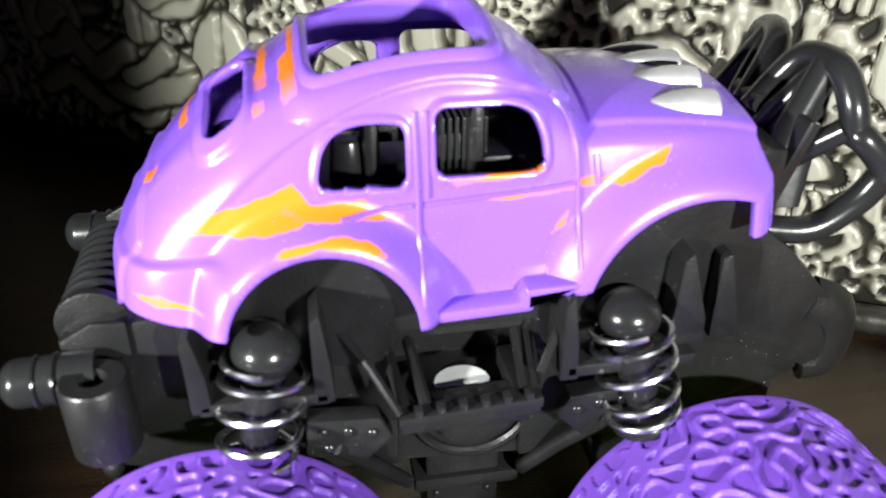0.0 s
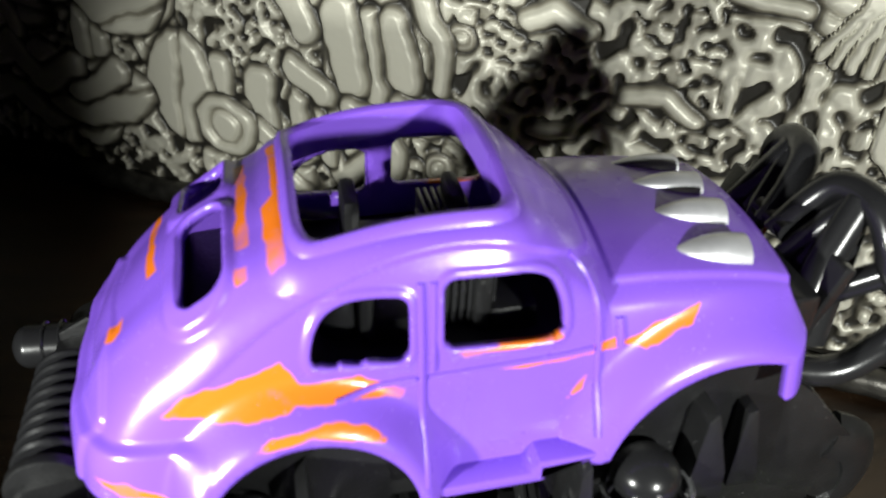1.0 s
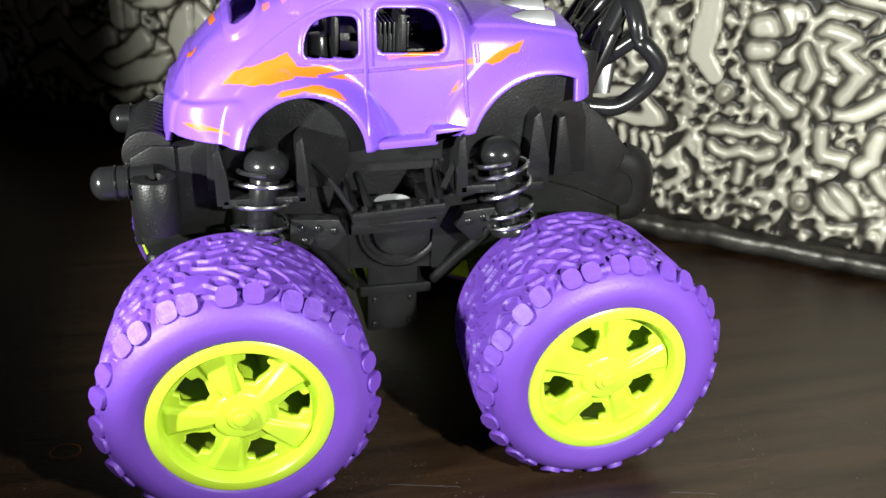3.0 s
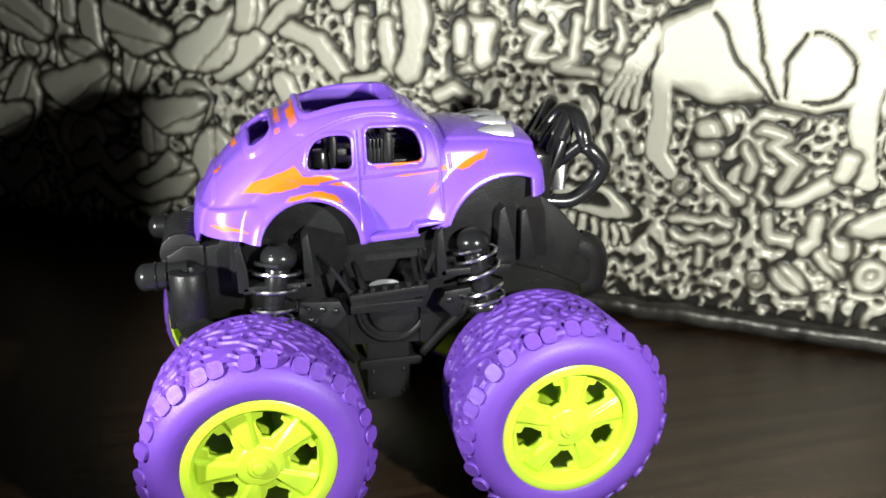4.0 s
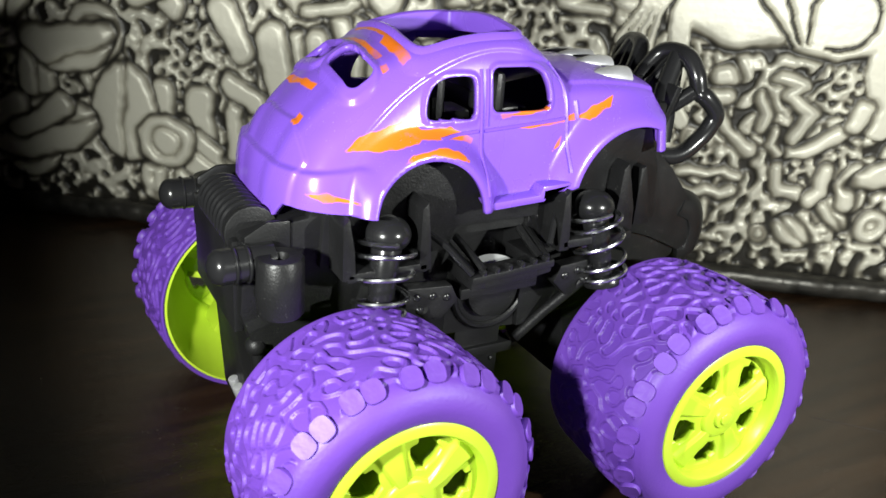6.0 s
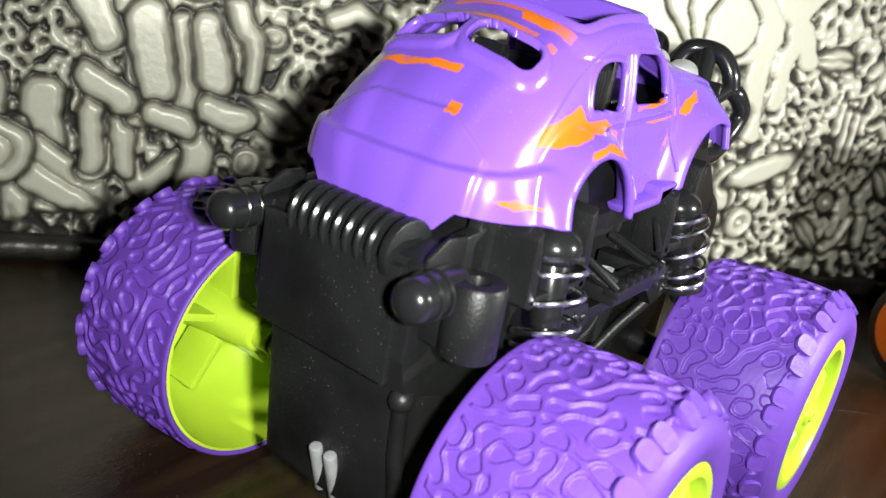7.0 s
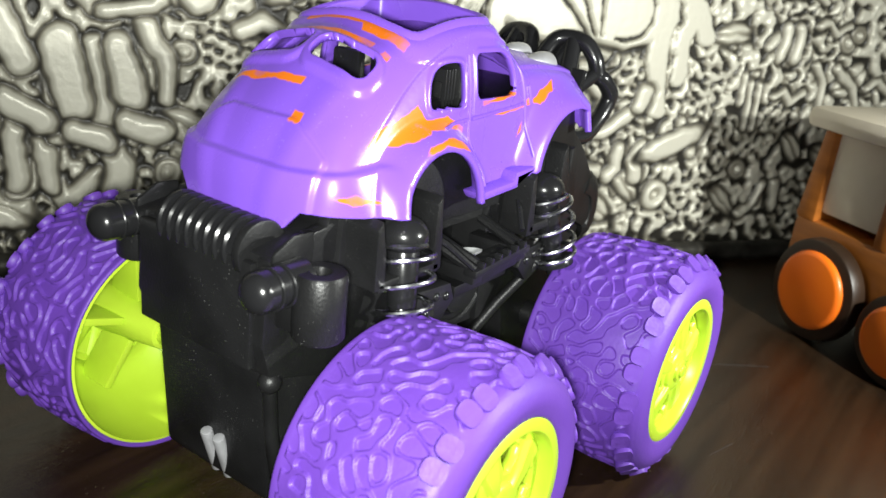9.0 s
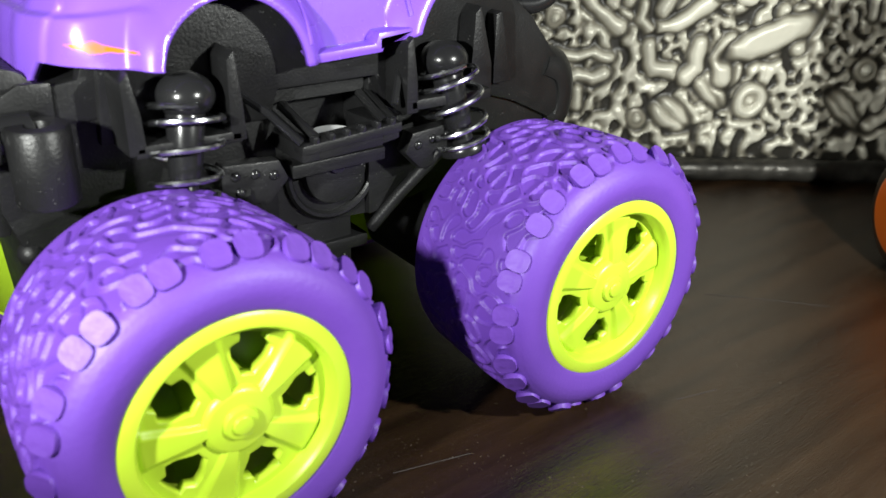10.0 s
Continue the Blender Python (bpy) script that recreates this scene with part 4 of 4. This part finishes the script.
for side in (-1, 1):
    # tail pipe with a domed end, on a drilled post
    bm = bmesh.new()
    rod(bm, (-49.0, side * 16.4, 50.0), (-41, side * 16.0, 50.0), 2.75, 2.75, 32)
    ball(bm, (-48.9, side * 16.4, 50.0), 2.75, (0.75, 1, 1))
    pipe = part("tail_pipe", bm, GLOSS, chassis)
    bm = bmesh.new()
    for x in (-47.0, -45.0):
        tube(bm, [(x, side * 16.4 + 2.8 * math.cos(a), 50.0 + 2.8 * math.sin(a)) for a in np.linspace(0, 2 * math.pi, 30, endpoint=False)], 0.22, 6, True)
    part("pipe_ring", bm, GLOSS, pipe)
    bm = bmesh.new()
    lathe(bm, [(1.2, -4.6), (3.3, -4.6), (3.6, -4.2), (3.6, 4.4), (3.3, 4.8), (1.5, 4.8), (1.2, 3.6)], 40)
    bmesh.ops.transform(bm, matrix=Matrix.Translation((-40.8, side * 19.2, 47.0)) @ Matrix.Rotation(radians(90), 4, "X"), verts=bm.verts[:])
    part("drilled_post", bm, BLACK, chassis)
    bm = bmesh.new()
    ys = sorted((side * 12.2, side * 17.0))
    box(bm, (-43.2, ys[0], 42.6), (-38.6, ys[1], 50.6), 0.5)
    part("post_web", bm, BLACK, chassis)
    # stepped flank rail over the tail
    bm = bmesh.new()
    prism(bm, [(-45, 49), (-45, 52.4), (-38, 53.4), (-37.6, 54.6), (-34.4, 55.0), (-34, 56.4), (-30, 56.8), (-30, 50)], side * 11.8, side * 14.0, 0.35)
    part("flank_rail", bm, BLACK, chassis)
    bm = bmesh.new()
    prism(bm, [(-44.8, 50.6), (-44.8, 53.4), (-41.2, 55.4), (-37.5, 55.2), (-37.5, 50.6)], side * 13.9, side * 14.6, 0.5)
    part("pipe_bracket", bm, BLACK, chassis)
    # shock mounts and shocks
    for sx, tilt in ((-23.0, -1), (17.6, 1)):
        lo, hi = (-20.6, -12.2) if side < 0 else (12.2, 20.6)
        bm = bmesh.new()
        box(bm, (-30.6 if tilt < 0 else 10.0, lo, 46.0), (-16.6 if tilt < 0 else 25.6, hi, 47.6), 0.35)
        mount = part("shock_mount", bm, BLACK, chassis)
        for x0, z0, z1, lean in (((-31.3, 46.4, 56.8, -0.2), (-18.2, 46.2, 58.0, 0.0)) if tilt < 0 else ((9.4, 45.6, 57.0, 0.0), (22.8, 46.0, 60.0, 0.6))):
            bm = bmesh.new()
            prism(bm, [(x0 - 0.1, z0), (x0 + lean, z1 - 1.2), (x0 + lean + 1.1, z1), (x0 + 1.9 + (2.4 if lean > 0.5 else 0), z0 + 5), (x0 + 2.2 + (2.4 if lean > 0.5 else 0), z0)], lo + (2 if lean > 0.5 and side < 0 else 0), hi - (2 if lean > 0.5 and side > 0 else 0), 0.35)
            part("mount_post", bm, BLACK, mount)
        bm = bmesh.new()
        top, bot = Vector((sx, side * 18.4, 52.4)), Vector((sx + tilt * 3.0, side * 21.8, 36.0))
        ball(bm, top + Vector((0, 0, 0.2)), 3.7, (1, 1, 0.80))
        d = (bot - top).normalized()
        rod(bm, top + d * 1, top + d * 10.5, 2.5, 2.1, 28, 0.3)
        rod(bm, top + d * 10, bot, 1.7, 1.7, 24, 0.3)
        rod(bm, top + d * 13.2, top + d * 14.6, 3.8, 4.0, 32, 0.3)
        shock = part("shock_absorber", bm, GLOSS, chassis, "glossy black ball-topped shock absorber")
        bm = bmesh.new()
        q = d.to_track_quat("Z", "Y").to_matrix()
        pts = []
        for k in range(190):
            t = k / 189
            a = 2 * math.pi * 4.4 * t + (0.9 if tilt < 0 else 2.2)
            rr = 4.4 + 0.25 * math.sin(5 * t)
            pts.append(top + d * (1.0 + 12.2 * t - 1.0 * math.sin(6.283 * t)) + q @ Vector((rr * math.cos(a), rr * math.sin(a), 0)))
        tube(bm, pts, 0.42, 8)
        part("coil_spring", bm, STEEL, shock, "bright steel coil spring")
    # foot grate: an outer bar on ribs, open behind
    bm = bmesh.new()
    b = 23.0 * side
    prism(bm, [(-9.4, 43.3), (-9.4, 44.6), (6.9, 45.6), (6.9, 44.2)], b, b - side * 2.6, 0.3)
    grate = part("foot_grate", bm, BLACK, chassis)
    for k in range(6):
        bm = bmesh.new()
        x = -7.2 + 2.5 * k
        box(bm, (x - 0.5, min(b, b - side * 1.3), 44.4 + 0.06 * (x + 9)), (x + 0.5, max(b, b - side * 1.3), 45.5 + 0.06 * (x + 9)), 0.3)
        part("grate_stud", bm, GLOSS, grate)
    for x in (-8.6, -6.2, 5.2, 6.4):
        bm = bmesh.new()
        tube(bm, [(x * 1.15, side * 12.6, 47.6), (x, b - side * 2.0, 44.6 + 0.05 * (x + 9))], 0.75, 8)
        part("grate_rib", bm, BLACK, grate)
    bm = bmesh.new()
    prism(bm, [(-9.2, 42.0), (-9.2, 44.4), (-6.4, 44.6), (-6.4, 42.0)], side * 12.2, side * 22.4, 0.3)
    prism(bm, [(3.8, 42.6), (3.8, 45.2), (6.8, 45.4), (6.8, 43.0)], side * 12.2, side * 22.4, 0.3)
    prism(bm, [(-6.6, 42.0), (-6.6, 44.5), (4.0, 45.1), (4.0, 42.4)], side * 18.4, side * 22.4, 0.3)
    prism(bm, [(-9.0, 38.6), (-9.0, 40.6), (6.6, 40.8), (6.6, 38.8)], side * 6.3, side * 19.0, 0.3)
    part("grate_floor", bm, BLACK, grate)
    bm = bmesh.new()
    tube(bm, [(-15.4, side * 14, 51.5), (-12, side * 18.5, 48.6), (-9.2, side * 22.4, 44.9)], 0.55, 8)
    tube(bm, [(12.4, side * 14, 55.0), (9.6, side * 18, 51.4), (6.8, side * 21, 47.6)], 0.55, 8)
    part("grate_strut", bm, GLOSS, grate)
    # round boss with a screw and its drip ring
    bm = bmesh.new()
    rod(bm, (0.9, side * 10.0, 36.6), (0.9, side * 14.2, 36.6), 5.6, 5.3, 48, 0.35)
    tube(bm, [(0.9 + 7.6 * math.cos(a), side * 12.8, 36.6 + 7.6 * math.sin(a)) for a in np.linspace(math.pi * 0.98, math.pi * 2.02, 30)], 0.7, 8)
    boss = part("gear_boss", bm, BLACK, chassis)
    bm = bmesh.new()
    lathe(bm, [(0.7, -0.5), (1.6, -0.5), (1.6, 0.5), (0.7, 0.2)], 24)
    ob = part("boss_screw", bm, GLOSS, boss, m=place_mm(0.9, side * 14.3, 38.0))
    bm = bmesh.new()
    # its upper half shows in a slot of the grate
    arc = [(-1.2 + 3.3 * math.cos(a), side * (16.4 - 3.0 * math.sin(a)), 43.6 + 0.05 * math.cos(a)) for a in np.linspace(0, math.pi, 22)]
    arc += [(x, side * (16.4 + w), 43.6) for x, w in ((-3.4, 0.3), (-2.3, 0.1), (-1.0, 0.4), (0.2, 0.1), (1.2, 0.3))]
    low = [bm.verts.new((x, y, z - 0.3)) for x, y, z in arc]
    top_ring = [bm.verts.new((x, y, z + 0.12)) for x, y, z in arc]
    bm.faces.new(low[::-1])
    bm.faces.new(top_ring)
    for i in range(len(arc)):
        bm.faces.new((low[i], low[(i + 1) % len(arc)], top_ring[(i + 1) % len(arc)], top_ring[i]))
    bmesh.ops.recalc_face_normals(bm, faces=bm.faces[:])
    part("gear_disc", bm, PALE, chassis, "pale grey plastic gear disc")
    # lower arms, brackets and axles
    for tx, inner in ((-1, -9.0), (1, 9.0)):
        bm = bmesh.new()
        tube(bm, [(inner * 0.85, side * 13.0, 25.0), (inner * 1.3, side * 15.5, 31), (inner * 1.85, side * 19.5, 38.6)], 1.0, 10)
        tube(bm, [(inner * 1.05, side * 12.4, 24.6), (inner * 1.55, side * 14.5, 31), (inner * 2.1, side * 18.5, 38.6)], 0.5, 8)
        arm = part("control_arm", bm, BLACK, chassis)
        bm = bmesh.new()
        prism(bm, [(tx * 9.8, 39.2), (tx * 11.2, 42.2), (tx * 19.5, 42.8), (tx * 20.0, 37.6), (tx * 13, 36.0)], side * 17.0, side * 19.6, 0.4)
        plate = part("arm_plate", bm, BLACK, arm)
        bm = bmesh.new()
        for x, z in ((12.2, 40.2), (14.9, 40.8), (17.8, 41.0), (17.2, 38.6)):
            ball(bm, (tx * x, side * 19.6, z), 0.75, (1, 0.7, 1), 12, 8)
        part("plate_rivets", bm, GLOSS, arm)
        bm = bmesh.new()
        rod(bm, (tx * WB, side * 9, RAD), (tx * WB, side * (23.5 if side < 0 else 26), RAD), 3.0, 1.6, 28, 0.3)
        part("axle", bm, BLACK, chassis)
    # front cheek with its rounded bumper end
    bm = bmesh.new()
    prism(bm, [(28, 61.5), (34.5, 60.2), (39.2, 56.4), (44.4, 50.4), (47.6, 47.6), (48.6, 44), (47.6, 40), (44.5, 38.4), (36, 42.5), (28, 45)], side * 12.4, side * 14.6, 0.5)
    prism(bm, [(28.6, 47.0), (28.6, 58.2), (29.8, 58.6), (32.6, 47.0)], side * 14.4, side * 17.4, 0.3)
    tube(bm, smooth_path([(43.6, side * 13.4, 48.6), (47.4, side * 13.6, 46.6), (49.0, side * 13.4, 42), (48.2, side * 13.0, 37.4), (45.4, side * 12.4, 36.4)], 6), 1.5, 10, flat=2.0)
    tube(bm, [(31, side * 13.6, 46.6), (39, side * 13.8, 43.2), (45.6, side * 13.4, 38.6)], 0.9, 8)
    part("front_cheek", bm, BLACK, chassis)
    # seats and pillars inside the cabin
    for x in (-9.5, 2.0):
        bm = bmesh.new()
        box(bm, (x, side * 6.2 - 3.2, 66), (x + 5.2, side * 6.2 + 3.2, 69.2), 0.8)
        box(bm, (x - 1.4, side * 6.2 - 3.0, 66), (x + 0.4, side * 6.2 + 3.0, 75.0), 0.8)
        part("seat", bm, BLACK, chassis)
for shape in (0, 1, 2):
    bm = bmesh.new()
    if shape == 0:
        rod(bm, (-12.4, -6.0, 66), (-12.4, -6.0, 71.2), 2.3, 1.9, 28, 0.3)
    elif shape == 1:
        rod(bm, (5.8, 0.5, 66), (5.2, 0.5, 72.4), 1.6, 1.4, 24, 0.3)
    else:
        box(bm, (3.8, -3.0, 70.2), (6.4, 3.0, 72.2), 0.5)
    part("screw_post" if shape < 2 else "dashboard", bm, GLOSS, chassis)

# finned motor block seen through the front side window
bm = bmesh.new()
box(bm, (-2.6, -7.6, 66), (3.0, 7.6, 71.4), 0.5)
motor = part("motor_block", bm, BLACK, chassis)
for k in range(7):
    bm = bmesh.new()
    box(bm, (-2.3 + 0.8 * k, -8.2, 67), (-1.9 + 0.8 * k, 8.2, 73.4), 0.12)
    part("cooling_fin", bm, GLOSS, motor)

# bull bar
bm = bmesh.new()
box(bm, (33.0, -12.6, 58.0), (37.0, 12.6, 69.0), 0.8)
bull = part("bull_bar", bm, GLOSS, truck, "glossy black tubular bull bar with two humps")


def bar_tube(pts, r, name="tube"):
    bm = bmesh.new()
    tube(bm, pts, r, 12)
    part(name, bm, GLOSS, bull)


for side in (-1, 1):
    bar_tube(smooth_path([(38.0, side * 1.0, 69.5), (40.4, side * 1.8, 73.6), (42.2, side * 3.2, 76.4), (43.4, side * 6.2, 76.9), (43.8, side * 9.2, 76.1), (44.2, side * 11.4, 73.4), (44.8, side * 12.2, 70.4), (45.6, side * 13.2, 69.6), (47.9, side * 14.0, 67.0), (48.1, side * 13.8, 64.8), (45.8, side * 13.2, 61.2), (41.0, side * 12.6, 58.2), (33.0, side * 11.0, 58.8)], 8), 1.75, "hump")
    bar_tube([(36.0, side * 10.6, 62.5), (39.4, side * 8.0, 69.5), (43.2, side * 6.4, 76.3)], 1.9, "strut")
    bar_tube([(36.4, side * 2.2, 63), (39.2, side * 4.2, 70), (43.2, side * 6.2, 76.3)], 1.6, "strut")
    bar_tube([(38.6, side * 8.0, 65.0), (43.6, side * 12.0, 70.6)], 1.5, "strut")
for side in (-1, 1):
    bm = bmesh.new()
    ys = sorted((side * 2.0, side * 12.0))
    box(bm, (-0.8, ys[0], -7.5), (0.8, ys[1], 7.0), 0.5)
    bmesh.ops.transform(bm, matrix=Matrix.Translation((37.6, 0, 65.0)) @ Matrix.Rotation(radians(20), 4, "Y"), verts=bm.verts[:])
    part("bar_plate", bm, GLOSS, bull)
for side in (-1, 1):
    bm = bmesh.new()
    for x, y, z in ((36.6, 3.2, 62), (42.4, 5.8, 75.2), (42.8, 8.2, 73.8), (40.2, 11.0, 60.4), (37.0, 9.5, 60)):
        for o in (-0.6, 0.6):
            bm.verts.new((x + o, side * y, z))
    bmesh.ops.convex_hull(bm, input=bm.verts[:])
    part("bar_web", bm, GLOSS, bull)
bar_tube([(38.2, y, 70.6) for y in np.linspace(-3, 3, 6)], 1.3, "cross_bar")

# ---- toy train ----
train = thing("toy_train", (121, -49.5, 0), 0, "brown wooden toy train with orange wheels and cream roof", "toy train")
AX, NR = Vector((-0.52, -0.854, 0)), Vector((-0.854, 0.52, 0))


def tr(s, n, z):
    v = AX * s + NR * n
    return (v.x, v.y, z - 0.6)


def slab(bm, s0, s1, n0, n1, z0, z1, bevel=0.8, taper=0.0):
    m = Matrix(((AX.x, NR.x, 0, 0), (AX.y, NR.y, 0, 0), (0, 0, 1, -0.6), (0, 0, 0, 1)))
    n = len(bm.verts)
    box(bm, (s0, n0, z0), (s1, n1, z1), bevel)
    bm.verts.ensure_lookup_table()
    fresh = bm.verts[:] if n == 0 else [v for v in bm.verts if v.index >= n or v.index == -1]
    for v in fresh:
        if taper and v.co.z > (z0 + z1) / 2 and v.co.x < (s0 + s1) / 2:
            v.co.x += taper
    bmesh.ops.transform(bm, matrix=m, verts=fresh)
    return bm


wheel_first = None
for s, n0, r in ((0, -1, 14.4), (28, -1, 12.2), (54, -1, 12.2), (0, -37, 14.4), (28, -37, 12.2), (54, -37, 12.2)):
    bm = bmesh.new()
    out = 1 if n0 == -1 else -1
    # dark brown ring around the orange disc
    rod(bm, tr(s, n0 - 3 * out, r), tr(s, n0 + 1.5 * out, r), r, r * 0.97, 56, 0.9)
    tw = part("wheel", bm, RIMWOOD, train, "dark rimmed wheel with an orange disc")
    bm = bmesh.new()
    rod(bm, tr(s, n0 + 1.0 * out, r), tr(s, n0 + 3.2 * out, r), r * 0.78, r * 0.72, 56, 0.9)
    part("disc", bm, ORANGE, tw, "orange lacquered disc")
bm = bmesh.new()
slab(bm, -17, 66, -33, -5, 8, 31, 2.5)
part("wagon_body", bm, BROWN, train)
bm = bmesh.new()
slab(bm, -17, -10, -33, -5, 30, 57, 1.4, 3.0)
part("cab_post", bm, BROWN, train)
bm = bmesh.new()
slab(bm, 10, 15, -33, -5, 30, 57, 1.4)
part("cab_post", bm, BROWN, train)
bm = bmesh.new()
slab(bm, -10.5, 10.5, -31, -7, 33, 56, 1.5)
part("cab_wall", bm, CREAM, train, "cream painted cab wall")
bm = bmesh.new()
slab(bm, -18, 36, -37, -1, 56, 62, 2.6)
part("cab_roof", bm, CREAM, train, "cream painted roof slab")
bm = bmesh.new()
slab(bm, 15, 34, -30, -8, 33, 56, 1.5)
part("cab_wall", bm, CREAM, train)

# long fine scratches in the varnish
for pts in ([(78.0, -31.0), (87.0, -40.0), (95.0, -49.0)], [(43.0, -52.0), (51.0, -54.0)], [(-6.0, -40.0), (6.0, -43.0)]):
    bm = bmesh.new()
    tube(bm, smooth_path([(x, y, -0.60) for x, y in pts], 10), 0.07, 5)
    tagged(part("scratch", bm, SCUFF, None), "fine pale scratch in the dark table varnish", "scratch", "scratches on the table")

# ring-shaped scratch in the varnish
bm = bmesh.new()
tube(bm, [(-62 + 2.6 * math.cos(a), -20 + 2.0 * math.sin(a), -0.6) for a in np.linspace(0, 2 * math.pi, 28, endpoint=False)], 0.16, 5, True)
tagged(part("ring_mark", bm, BROWN, None), "small dried ring mark on the table varnish", "stain")
